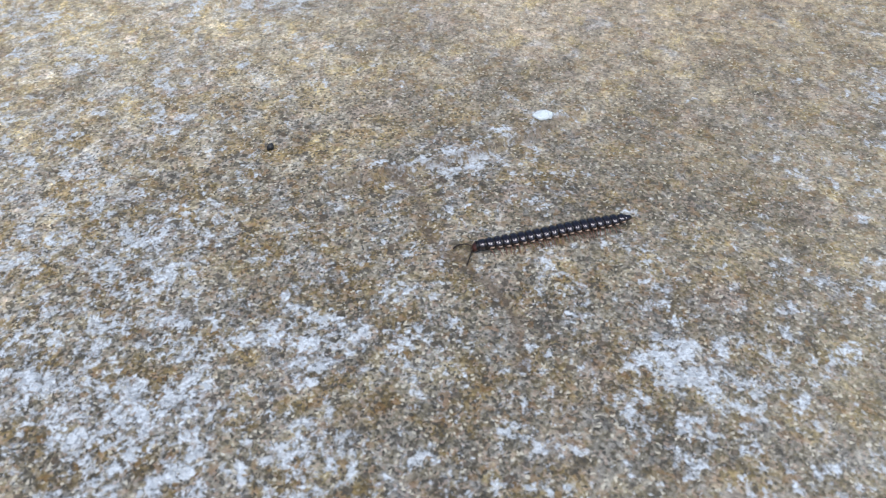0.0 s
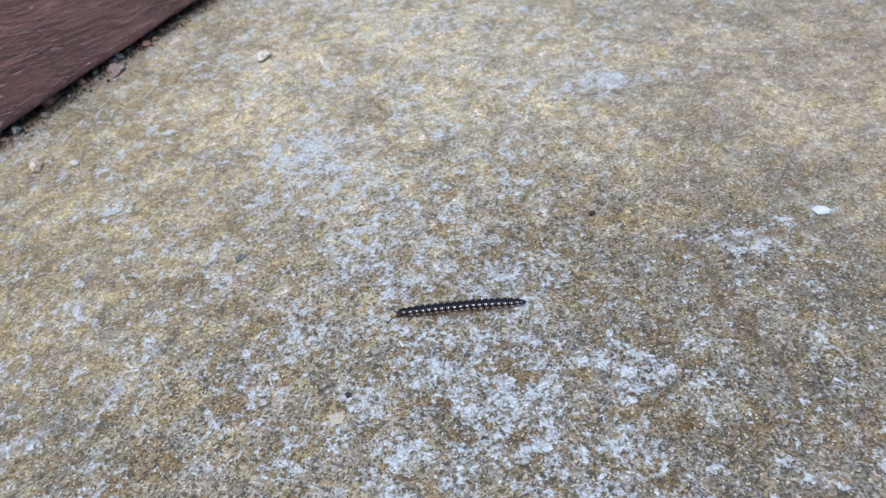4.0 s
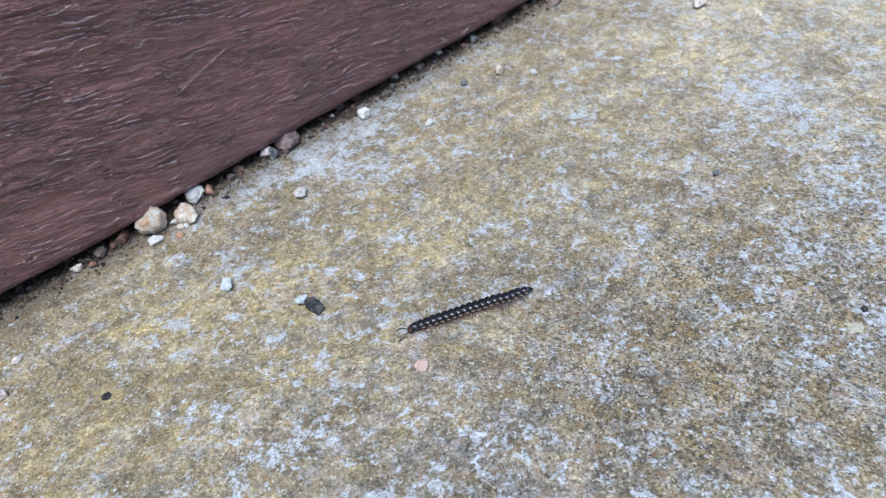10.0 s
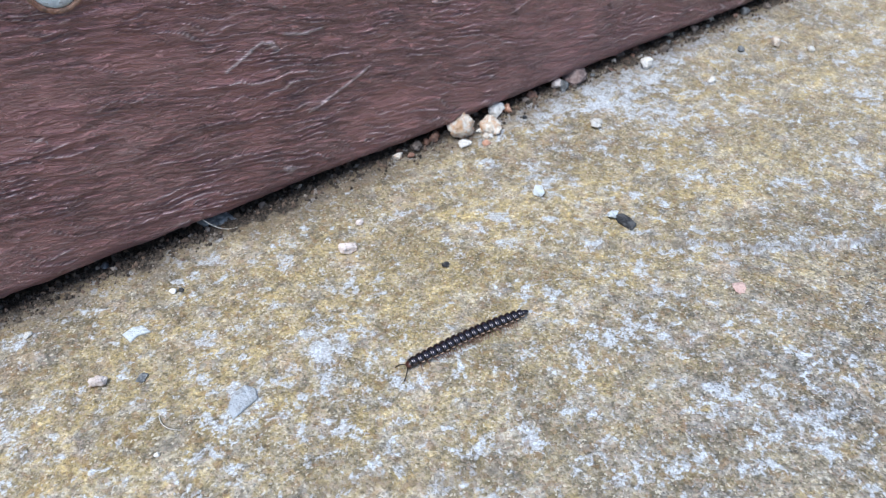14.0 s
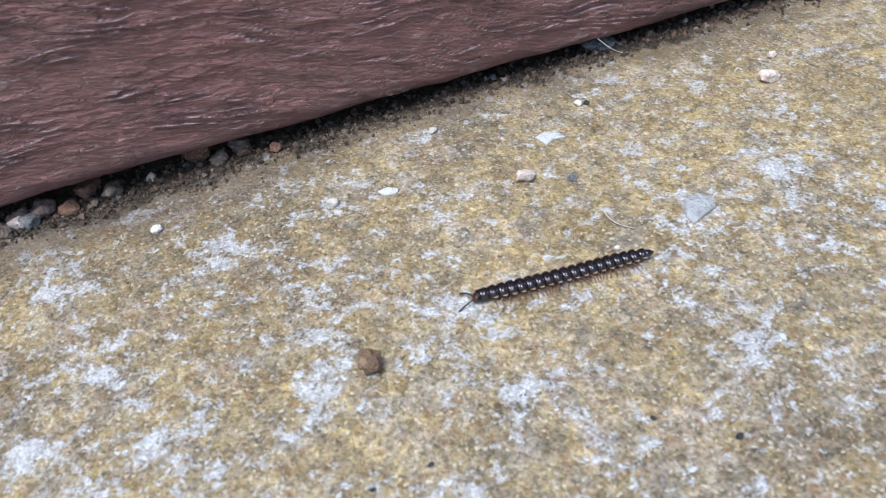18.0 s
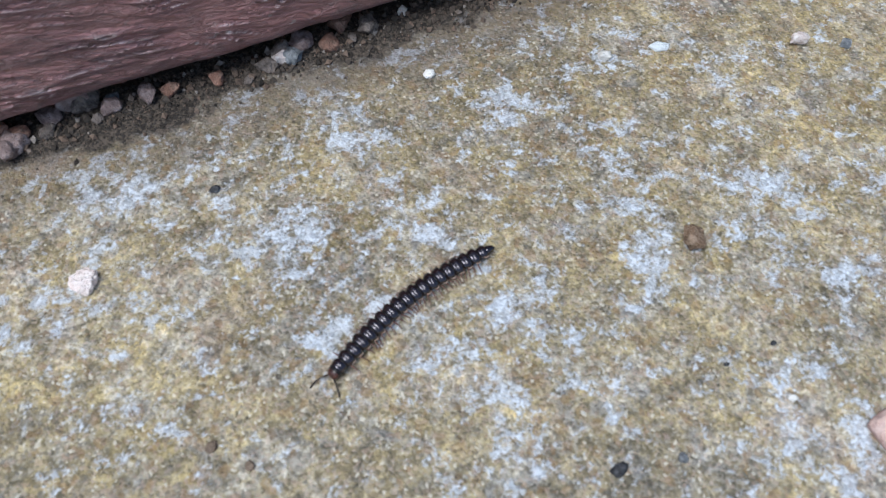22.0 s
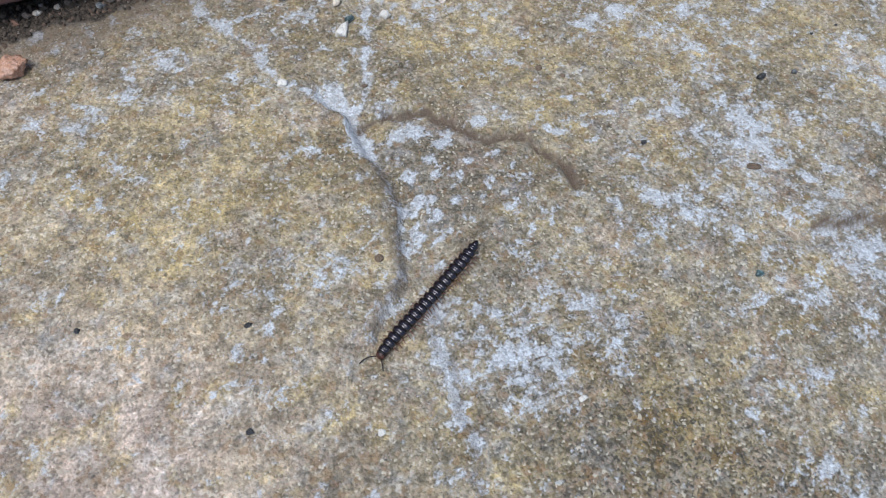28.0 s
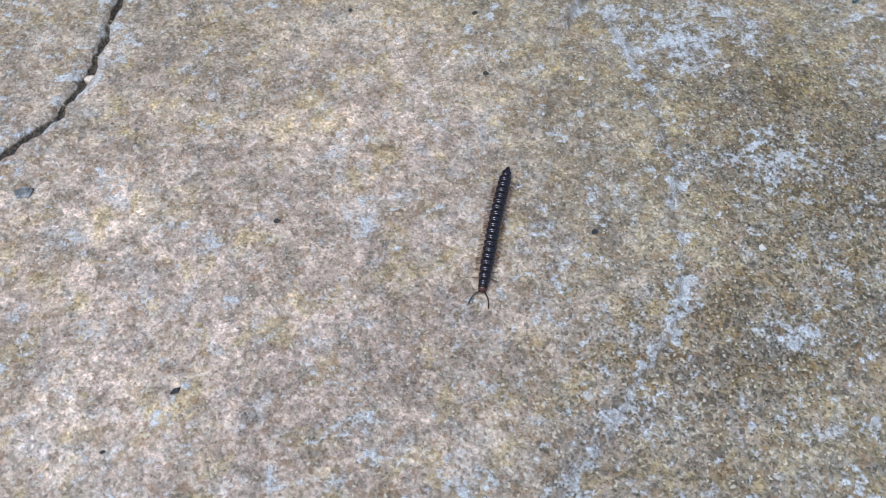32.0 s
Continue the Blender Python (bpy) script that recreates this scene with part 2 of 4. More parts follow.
    # brown stain and painted shade in hollows, washed-in soil and painted shade along timber
    base = n.mix(n.math("MULTIPLY", n.math("MULTIPLY", stain_shade, n.ramp(coarse, 0.36, 0.56, 0.6, 1.0)), n.ramp(sand, 0.3, 0.6, 0.6, 1.0), True), base, n.mix(sand, (0.07, 0.05, 0.037), (0.17, 0.125, 0.09)))
    # soil made darker than its own colour, for the shade under the timber
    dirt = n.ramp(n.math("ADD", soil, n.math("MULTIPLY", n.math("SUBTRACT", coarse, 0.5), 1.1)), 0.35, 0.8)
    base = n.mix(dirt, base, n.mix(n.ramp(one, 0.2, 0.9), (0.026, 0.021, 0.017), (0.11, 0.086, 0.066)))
    h = n.math("ADD", n.math("MULTIPLY", n.cells(3300, at=uneven), -0.2), n.math("MULTIPLY", sand, 0.8))
    h = n.math("ADD", h, n.math("MULTIPLY", coarse, 1.4))
    n.bump(n.math("ADD", h, n.math("MULTIPLY", mask, 0.25)), 0.00032, 0.9)
    return n.done(base, n.ramp(one, 0.0, 1.0, 0.62, 0.9), 0.35)


def painted_wood():
    n = Nodes("brown painted timber")
    long = n.stretched(1, 1, 5.0, (0, -12, 0))
    fibre = n.noise(165, 4, 0.55, 0.9, long)
    fine = n.noise(400, 3, 0.6, 0.7, long)
    hair = n.noise(700, 2, 0.6, 0.4, long)
    blot = n.noise(38, 4, 0.6)
    patch = n.ramp(n.noise(75, 3), 0.36, 0.60, 0.2, 1.0)
    c = n.mix(n.ramp(blot, 0.3, 0.7), (0.345, 0.155, 0.148), (0.41, 0.192, 0.183))

    def thread(v, at, wide, hi):
        return n.ramp(n.math("ABSOLUTE", n.math("SUBTRACT", v, at)), wide, 0.0, 0.0, hi)

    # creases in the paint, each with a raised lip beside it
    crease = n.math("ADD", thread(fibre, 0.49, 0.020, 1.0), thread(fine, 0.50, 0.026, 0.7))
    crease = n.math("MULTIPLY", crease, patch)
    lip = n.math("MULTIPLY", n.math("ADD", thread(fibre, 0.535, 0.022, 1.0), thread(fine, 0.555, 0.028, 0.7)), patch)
    # pale scratches; glints painted on ledges and lips, shade in creases and grooves
    c = n.mix(n.ramp(n.field("scuff_glint"), 0.15, 0.8, 0, 0.8), c, (0.76, 0.60, 0.60))
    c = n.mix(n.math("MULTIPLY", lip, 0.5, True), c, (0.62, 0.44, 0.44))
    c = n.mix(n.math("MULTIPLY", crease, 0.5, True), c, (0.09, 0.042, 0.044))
    c = n.mix(n.math("MULTIPLY", n.field("groove_shade"), 0.6, True), c, (0.10, 0.046, 0.046))
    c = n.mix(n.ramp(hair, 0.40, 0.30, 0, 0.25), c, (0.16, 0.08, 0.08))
    c = n.mix(n.ramp(n.noise(900, 2), 0.71, 0.75, 0, 0.6), c, (0.50, 0.44, 0.43))
    h = n.math("ADD", n.math("MULTIPLY", fibre, 1.1), n.math("MULTIPLY", fine, 0.5))
    h = n.math("ADD", h, n.math("MULTIPLY", hair, 0.10))
    h = n.math("SUBTRACT", n.math("ADD", h, n.math("MULTIPLY", lip, 0.10)), n.math("MULTIPLY", crease, 0.16))
    n.bump(h, 0.0025, 1.0)
    n.shader.inputs["Coat Weight"].default_value = 0.7
    n.shader.inputs["Coat Roughness"].default_value = 0.3
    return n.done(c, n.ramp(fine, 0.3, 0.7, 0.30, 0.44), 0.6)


def rock(name, dark, light, spots=(0.2, 0.13, 0.09), spotted=0.5, rough=0.75):
    n = Nodes(name)
    lot = n.lot()
    c = n.mix(n.ramp(n.noise(900, 3, 0.6), 0.3, 0.7), dark, light)
    c = n.mix(n.math("MULTIPLY", n.ramp(n.noise(1100, 3, 0.6), 0.48, 0.62), spotted), c, spots)
    c = n.mix(n.math("MULTIPLY", n.ramp(n.noise(330, 3, 0.6), 0.50, 0.62), spotted), c, spots)
    c = n.mix(n.ramp(n.noise(1500, 2), 0.62, 0.72, 0, 0.3), c, (0.12, 0.09, 0.07))
    tone = n.math("ADD", n.math("MULTIPLY", lot, 0.3), 0.85)
    c = n.mix(1.0, c, n.grey(tone), "MULTIPLY")
    n.bump(n.noise(1500, 4, 0.65), 0.0005, 1.0)
    return n.done(c, rough, 0.4)


def grit_mix():
    n = Nodes("mixed grit")
    i = n.island()
    c = n.mix(n.ramp(i, 0.0, 0.45), (0.032, 0.026, 0.021), (0.095, 0.074, 0.058))
    c = n.mix(n.ramp(i, 0.6, 0.8), c, (0.19, 0.13, 0.095))
    c = n.mix(n.ramp(i, 0.93, 0.97), c, (0.34, 0.29, 0.25))
    c = n.mix(n.ramp(n.noise(2500, 2), 0.3, 0.7, 0, 0.35), c, (0.05, 0.04, 0.03))
    return n.done(c, 0.85, 0.3)


def shell(name, dark, light, rough, scale=1800, coat=0.0, warty=False):
    n = Nodes(name)
    g = n.noise(scale, 3, 0.6)
    c = n.mix(n.ramp(g, 0.35, 0.65), dark, light)
    n.bump(n.math("ADD", g, n.math("MULTIPLY", n.cells(1900, "SMOOTH_F1"), -1.2)) if warty else g, 0.00005 if warty else 0.00006, 0.5 if warty else 0.6)
    n.shader.inputs["Coat Weight"].default_value = coat
    n.shader.inputs["Coat Roughness"].default_value = 0.24
    if warty:
        n.shader.inputs["IOR"].default_value = 1.8
        n.shader.inputs["Specular Tint"].default_value = (1.0, 0.93, 1.0, 1.0)
    return n.done(c, rough, 0.5 if warty else 0.4)


STONE = sandstone()
WOOD = painted_wood()
CREAM_ROCK = rock("cream granite", (0.68, 0.57, 0.45), (0.90, 0.85, 0.78), (0.66, 0.36, 0.16), 0.6)
WHITE_ROCK = rock("white quartz", (0.68, 0.64, 0.58), (0.86, 0.84, 0.81), (0.55, 0.48, 0.4), 0.25)
ORANGE_ROCK = rock("orange feldspar", (0.45, 0.22, 0.13), (0.66, 0.42, 0.32), (0.35, 0.19, 0.13), 0.4)
PINK_ROCK = rock("pink feldspar", (0.72, 0.60, 0.55), (0.88, 0.81, 0.77), (0.62, 0.44, 0.36), 0.3)
ROSY_ROCK = rock("rosy feldspar", (0.64, 0.42, 0.36), (0.80, 0.60, 0.53), (0.55, 0.34, 0.27), 0.3)
BUFF_ROCK = rock("buff sandstone", (0.42, 0.38, 0.29), (0.60, 0.55, 0.44), (0.36, 0.31, 0.22), 0.3)
AMBER_ROCK = rock("amber quartz", (0.16, 0.10, 0.062), (0.33, 0.235, 0.16), (0.11, 0.06, 0.03), 0.5, 0.2)
DARK_ROCK = rock("dark basalt", (0.02, 0.02, 0.022), (0.07, 0.07, 0.075), (0.2, 0.2, 0.2), 0.3)
GREY_ROCK = rock("grey slate", (0.10, 0.105, 0.11), (0.22, 0.23, 0.24), (0.5, 0.5, 0.5), 0.3)
DUSKY_ROCK = rock("dusky pink granite", (0.20, 0.14, 0.125), (0.33, 0.24, 0.22), (0.5, 0.42, 0.4), 0.3)
BROWN_ROCK = rock("brown gravel", (0.14, 0.10, 0.07), (0.28, 0.20, 0.14), (0.06, 0.04, 0.03), 0.5)
PALE_FLAKE = rock("blue-grey mica", (0.46, 0.49, 0.53), (0.64, 0.67, 0.71), (0.3, 0.3, 0.3), 0.4, 0.5)
DUSTY_ROCK = rock("dusty gravel", (0.12, 0.095, 0.08), (0.27, 0.22, 0.19), (0.05, 0.04, 0.035), 0.5)
RUSTY_ROCK = rock("rusty gravel", (0.22, 0.11, 0.075), (0.38, 0.23, 0.17), (0.12, 0.08, 0.06), 0.6)
MICA = rock("pale mica flake", (0.66, 0.70, 0.72), (0.82, 0.86, 0.88), (0.4, 0.42, 0.43), 0.3, 0.35)
TEAL_ROCK = rock("teal glassy grit", (0.03, 0.055, 0.06), (0.10, 0.17, 0.18), (0.6, 0.65, 0.65), 0.4, 0.35)
METAL = rock("dull blue-grey zinc", (0.50, 0.56, 0.60), (0.70, 0.76, 0.80), (0.4, 0.34, 0.3), 0.3, 0.35)
GRIT = grit_mix()
FIBRE = shell("pale dry fibre", (0.60, 0.57, 0.52), (0.78, 0.75, 0.70), 0.6)
ARMOUR = shell("black armour plate", (0.003, 0.0015, 0.002), (0.007, 0.003, 0.004), 0.215, 2600, 0.0, True)
NECK_RING = shell("dark brown joint ring", (0.004, 0.003, 0.003), (0.010, 0.006, 0.006), 0.4, 2600)
KEEL = shell("cream keel", (0.26, 0.16, 0.115), (0.46, 0.33, 0.25), 0.4, 3000)
LEG = shell("reddish brown leg", (0.10, 0.045, 0.034), (0.21, 0.105, 0.075), 0.45, 3000)
HEAD = shell("dark brown head", (0.030, 0.011, 0.008), (0.075, 0.026, 0.017), 0.3, 2600, 0.3)
FEELER = shell("dark brown feeler", (0.008, 0.005, 0.004), (0.025, 0.014, 0.011), 0.45, 3000)


# ---- the stone ground ----
def patches(x, y, *spots):
    """A sum of soft oval patches: x, y, half length, half width, turn, amount."""
    total = 0.0
    for px, py, a, b, turn, amount in spots:
        c, s = math.cos(radians(turn)), math.sin(radians(turn))
        u, v = (x - px) * c + (y - py) * s, -(x - px) * s + (y - py) * c
        total = total + amount * np.exp(-(u / a) ** 2 - (v / b) ** 2)
    return total


RIDGE = [(-149, 76), (-147, 68), (-147.2, 60), (-147.3, 55), (-148.5, 50), (-150.6, 44.5), (-153.5, 40.8), (-158, 37.5)]
PIT_TOP = [(-146, 69), (-141.3, 69.9), (-136.2, 67.8), (-132.5, 64), (-130, 59.7), (-124.9, 58), (-121.5, 51), (-121.9, 46.5)]
PIT_SIDE = [(-124, 50), (-134.6, 47.7), (-140.4, 44.3), (-145, 40.5), (-150, 36)]
CRACK_FAR = [(-275, 22), (-262, 33), (-248.4, 43.1), (-243.7, 46), (-237.9, 50.2), (-233.9, 54.9), (-230.8, 60.3), (-225.7, 69.7), (-219, 82), (-213, 91.2), (-208.9, 94.5), (-204.5, 103.2), (-200, 112)]
SEAM_LOW = [(-150.6, 36), (-151.7, 25.7), (-155.4, 14.1), (-160.5, 0.8), (-165.3, -7.8), (-169.4, -13.9), (-173.8, -18.5), (-184, -24.3), (-197.2, -31.3), (-212, -40)]
VEIN_A = [(-160.3, 102.7), (-156, 93.6), (-153.8, 84.7), (-151, 79.2), (-147, 73.9), (-146.5, 64)]
VEIN_B = [(-131.1, 101.9), (-133.7, 94.8), (-138.6, 84.4), (-141, 78.3), (-144.3, 73.4)]
STEP_NEAR = [(-94.6, 25.6), (-87.5, 23.6), (-79.9, 18.8), (-70, 12)]
GROOVE_A = [(150, -40), (145.9, -44.5), (139.7, -47), (134.1, -53.4), (126.8, -59.5), (119.6, -60.3)]
LEDGE_A = [(147, -33), (149.1, -34.6), (153.2, -46.4), (161.5, -56.5), (169.1, -65.5)]
LEDGE_B = [(196, 0), (202.6, -13), (210, -27), (222.4, -42.8)]
LEDGE_C = [(42, 67), (50.4, 62.1), (64.5, 49.6), (78, 40.4), (90, 35)]
LEDGE_D = [(-21, 56), (-18.5, 55), (-9.9, 48.7), (-5.6, 46.2), (2, 43)]


def wobble(x, y):
    return x + 0.8 * layered(x / 4, y / 4, 41), y + 0.8 * layered(x / 4, y / 4, 47)


def jagged(x, y):
    return x + 0.55 * smooth_noise(x / 1.7, y / 1.7, 91), y + 0.55 * smooth_noise(x / 1.7, y / 1.7, 92)


def height(x, y):
    """The height of the stone in mm at x, y in mm."""
    x, y = np.asarray(x, float), np.asarray(y, float)
    wx, wy = wobble(x, y)
    z = 0.22 * layered(x / 38, y / 38, 3) + 0.07 * layered(x / 5, y / 5, 9)
    d, side, _ = near_line(wx, wy, RIDGE)
    z = z + np.where(side > 0, -0.9, 0.55) * np.exp(-(d / np.where(side > 0, 5.0, 9.0)) ** 2) * step(0, 0.8, d + 0.1)
    d, side, _ = near_line(*jagged(wx, wy), PIT_TOP)
    z = z - 0.95 * np.exp(-(d / 0.6) ** 2) + np.where(side > 0, 0.15, -0.3) * np.exp(-(d / 4) ** 2)
    d, side, _ = near_line(wx, wy, PIT_SIDE)
    z = z + np.where(side > 0, 0.25, -0.2) * np.exp(-(d / 4) ** 2)
    d, _, _ = near_line(*jagged(wx, wy), CRACK_FAR)
    z = z - 1.6 * np.exp(-(d / 0.65) ** 2)
    d, side, _ = near_line(wx, wy, SEAM_LOW)
    z = z - 0.2 * np.exp(-(d / 0.9) ** 2) + np.where(side > 0, -0.12, 0.15) * np.exp(-(d / 6) ** 2)
    for line, deep in ((VEIN_A, 0.2), (VEIN_B, 0.12), (GROOVE_A, 0.35)):
        d, _, _ = near_line(wx, wy, line)
        z = z - deep * np.exp(-(d / 0.9) ** 2)
    for line, rise in ((STEP_NEAR, 0.7), (LEDGE_A, 0.4), (LEDGE_B, 0.5), (LEDGE_C, 0.4), (LEDGE_D, 0.2)):
        d, side, _ = near_line(wx, wy, line)
        z = z + np.where(side > 0, rise, -rise) * np.exp(-(d / 5) ** 2) * step(0, 0.6, d)
    z = z - 1.2 * step(112, 122, y)
    return z * step(420, 320, np.abs(x)) * step(300, 220, np.abs(y))


def ground_at(x, y):
    return float(height(np.array([x]), np.array([y]))[0]) * MM


def ground():
    fine_x, fine_y = np.arange(-285, 301, 0.65), np.arange(-135, 131, 0.65)
    out = np.array([8, 25, 60, 130, 300, 800, 3000, 12000, 60000.0])
    xs = np.concatenate([fine_x[0] - out[::-1], fine_x, fine_x[-1] + out])
    ys = np.concatenate([fine_y[0] - out[::-1], fine_y, fine_y[-1] + out])
    x, y = np.meshgrid(xs, ys)
    z = height(x, y)
    nx, ny = len(xs), len(ys)
    mesh = bpy.data.meshes.new("ground")
    i = np.arange(nx * ny).reshape(ny, nx)
    quads = np.stack([i[:-1, :-1], i[:-1, 1:], i[1:, 1:], i[1:, :-1]], -1).reshape(-1, 4)
    mesh.vertices.add(nx * ny)
    mesh.vertices.foreach_set("co", (np.stack([x, y, z], -1) * MM).ravel())
    mesh.loops.add(quads.size)
    mesh.loops.foreach_set("vertex_index", quads.ravel())
    mesh.polygons.add(len(quads))
    mesh.polygons.foreach_set("loop_start", np.arange(len(quads)) * 4)
    mesh.polygons.foreach_set("use_smooth", np.ones(len(quads), bool))
    mesh.update()
    wx, wy = wobble(x, y)
    # where the pale crust is thick or thin
    pale = patches(x, y, (150, -20, 60, 50, 30, 0.01), (105, -25, 32, 42, 0, 0.01), (215, -75, 45, 60, 20, -0.08), (75, 22, 28, 22, -20, -0.012),
                   (10, 85, 60, 20, 0, -0.015), (-215, 20, 50, 60, 20, -0.04), (-175, 70, 20, 20, 0, -0.02), (-137, 55, 8, 10, 0, -0.05),
                   (95, 106, 20, 4, 5, 0.11), (62, 107, 12, 3, 5, 0.07), (-130, 8, 9, 9, 0, -0.05), (-155, 15, 6, 9, 0, -0.04))
    pale = pale + patches(x, y, (-103, 88, 6, 4.4, -21, 0.09), (-102, 52, 3, 2.5, -22, 0.09), (-96, 42, 6, 4.4, -21, 0.06),
                          (-101, 75, 4, 2.5, -21, 0.09), (-84, 70, 3, 2, -24, 0.09), (-116, 100, 5, 3, -21, 0.09), (-159, 47.5, 3, 2.8, -22, 0.10),
                          (-93, 19, 3, 5, -22, 0.08), (-134, 31, 4, 2, -22, 0.09), (-167, 94, 3.3, 2, -22, 0.09), (-175, 89, 2, 2.5, -22, 0.09), (-139, 23, 6.5, 5, -21, 0.045))
    pale = pale + patches(x, y, (-140, 65.1, 2.2, 1.3, -20, 0.27), *((px, py, 0.85, 0.75, 0, 0.27) for px, py in (
        (-135.6, 61.3), (-139.4, 59.6), (-140, 56.4), (-142.7, 57.2), (-135, 56.9), (-136.5, 55.2), (-139.4, 51.2), (-142.2, 50.1), (-144.3, 49.9), (-143.7, 53.8),
        (-141.9, 53.3), (-133.2, 52.3), (-130.5, 56.4), (-146.4, 49), (-145.8, 52.9), (-146.1, 42.5), (-142.4, 47.4), (-129.2, 62.9))))
    r = random.Random(31)
    pale = pale + patches(x, y, *((-139 + r.uniform(-7, 7), 55 + r.uniform(-9, 8), r.uniform(0.3, 0.65), r.uniform(0.3, 0.6), 0, 0.22) for _ in range(34)))
    pale = pale + patches(x, y, (-200, 82, 7.3, 4.4, -21, 0.08), (-144, -1.5, 6.5, 5, -23, 0.06), (-144, 23, 4.8, 4.6, -22, 0.04), (-205, 13, 3, 3.3, -23, 0.09),
                          (-204, 25, 2.1, 3.3, -22, 0.09), (-161, -26, 4.6, 2.5, -23, 0.08), (-205, -26, 6, 2, -24, 0.07), (-123, 6, 5.7, 6.3, -22, 0.035), (-87, 20, 7, 6, -22, 0.06), (-97, 36, 13, 13, 0, 0.035),
                          (-73, 95, 3.7, 2.3, -27, 0.09), (-91, 98, 3, 3.4, -27, 0.10), (-96, 75, 3.2, 2, -27, 0.09), (-69, 68, 2, 2.6, -27, 0.09), (-55, 74, 5.4, 1.6, -27, 0.09))
    pale = pale + patches(x, y, (-89, 82, 2.8, 1.4, -27, 0.09), (-57, 82, 1.8, 1.2, -27, 0.08), (-53, 59, 2.3, 2.4, -27, 0.08), (-7, 76, 4, 5, -33, 0.08),
                          (-28, 55, 2.3, 4.5, -32, 0.08), (0, 61, 3.4, 2.9, -40, 0.08), (7, 45, 2.8, 2.2, -40, 0.08), (32, 34, 3.3, 2.4, -40, 0.08),
                          (-20, 73, 3, 3.8, -40, 0.06), (27, 52, 2.8, 1.3, -40, 0.08), (48, 88, 5.2, 5.4, -41, 0.07), (-68, 76, 2.5, 1.6, -27, 0.07))
    pale = pale + patches(x, y, (238, 81, 18.5, 11, -73, 0.09), (267, -25, 12, 9.7, -73, 0.08), (83, 95, 9.9, 7, -66, 0.07), (106, -22, 4.4, 3.6, -65, 0.05),
                          (107, -40, 4, 4.2, -64, 0.05), (74, 44, 6.9, 3, -65, 0.03), (101, -1, 3.2, 3.3, -75, 0.07), (96, -11, 2.2, 3, -76, 0.08),
                          (120, -37, 2.2, 4.3, -75, 0.07), (154, 39, 6.6, 5.5, -73, 0.07), (122, -77, 3.6, 2.7, -75, 0.07), (119, -14, 3.3, 1.3, -75, 0.07))
    pale = pale + 0.004 + patches(x, y, (110, -40, 30, 35, 0, -0.006), (-145, 30, 50, 60, 0, -0.006))
    pale = pale + patches(x, y, (118, 7, 14, 12, 0, 0.018), (112, -12, 14, 14, 0, 0.018), (108, -31, 10, 12, 0, 0.015), (94, -26, 8, 8, 0, 0.012),
                          (126, -78, 8, 8, 0, 0.03), (143, 12, 14, 12, 0, 0.015), (132, -13, 10, 12, 0, 0.015), (114, -24, 9, 9, 0, 0.012), (204, -67, 25, 25, 0, -0.05))
    pale = pale + patches(x, y, (156, -85, 20, 14, 0, -0.05), (159, -33, 16, 14, 0, -0.05), (155, -50, 3, 9, 0, 0.05), (153, 37, 14, 8, 0, 0.025), (203, -11, 8, 5, 0, 0.07),
                          (98, 101, 9, 5, 0, 0.035), (43, 26, 9, 8, 0, 0.05), (83, 103, 5, 2.5, 0, 0.03), (-90, 97, 5, 3, -25, 0.04), (-146, 27, 8, 5, -22, 0.05), (-150, 36, 4, 3, -22, 0.05), (-146.3, 74, 1.6, 5, 0, 0.09), (-146.8, 66, 1.2, 4, 0, 0.08), (-16, 73, 8, 3, -30, 0.06))
    pale = np.where(pale > 0, 0.095 * np.tanh(pale / 0.08), pale)
    for line, wide, amount in ((VEIN_A, 1.0, 0.12), (VEIN_B, 0.8, 0.11), (RIDGE, 0.9, 0.085), (CRACK_FAR, 3.0, 0.06), (SEAM_LOW, 1.3, 0.08), (LEDGE_A, 3, 0.03), (LEDGE_C, 0.8, 0.05), (LEDGE_B, 2.0, 0.06)):
        d, _, _ = near_line(wx, wy, line)
        pale = pale + amount * np.exp(-(d / wide) ** 2)
    ochre = 0.35 + patches(x, y, (0, 78, 90, 30, 0, 0.55), (110, 75, 70, 35, 0, 0.28), (-105, 78, 45, 25, 0, 0.25), (-178, 66, 20, 22, 0, 0.4),
                           (-150, 10, 30, 30, 0, 0.15), (215, -95, 28, 34, 0, 0.45), (-230, 10, 50, 60, 0, -0.35), (200, -60, 60, 60, 0, -0.2), (130, -45, 40, 40, 0, -0.15),
                           (-135, 55, 9, 10, 0, -0.7), (60, 15, 40, 20, -20, -0.25))
    ochre = ochre + patches(x, y, (-209, 34, 12.7, 4.4, -22, 0.7), (-203, 2, 8.3, 2.2, -23, 0.6), (-130, 13, 6.7, 6.4, -22, 0.4), (-130, 83, 7.7, 3.8, -22, 0.35),
                            (-90, 92, 8.6, 3.4, -21, 0.35), (-160, 63, 8.7, 6.5, -22, 0.35), (-117, 57, 4.7, 3.7, -22, 0.35), (16, 78, 13.3, 5.2, -41, 0.3), (-12, 91, 10.4, 5, -41, 0.3))
    rose = patches(x, y, (-245, 10, 50, 70, 0, 0.8), (-205, -5, 28, 30, 0, 0.45), (-190, 34, 18, 20, 0, 0.5), (230, -80, 50, 60, 0, 0.35), (-205, 100, 25, 10, 0, 0.5))
    # washed-in soil, its band widened to paint in the timber's shade
    soil = step(107, 115, y + 2.5 * layered(x / 7, y / 7, 61) + 1.2 * step(30, 0, x) + 2.4 * step(-40, -90, x))
    soil = soil * step(190, 160, y)
    # the far crack gets the same dark colour as the soil
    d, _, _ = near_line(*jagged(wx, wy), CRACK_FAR)
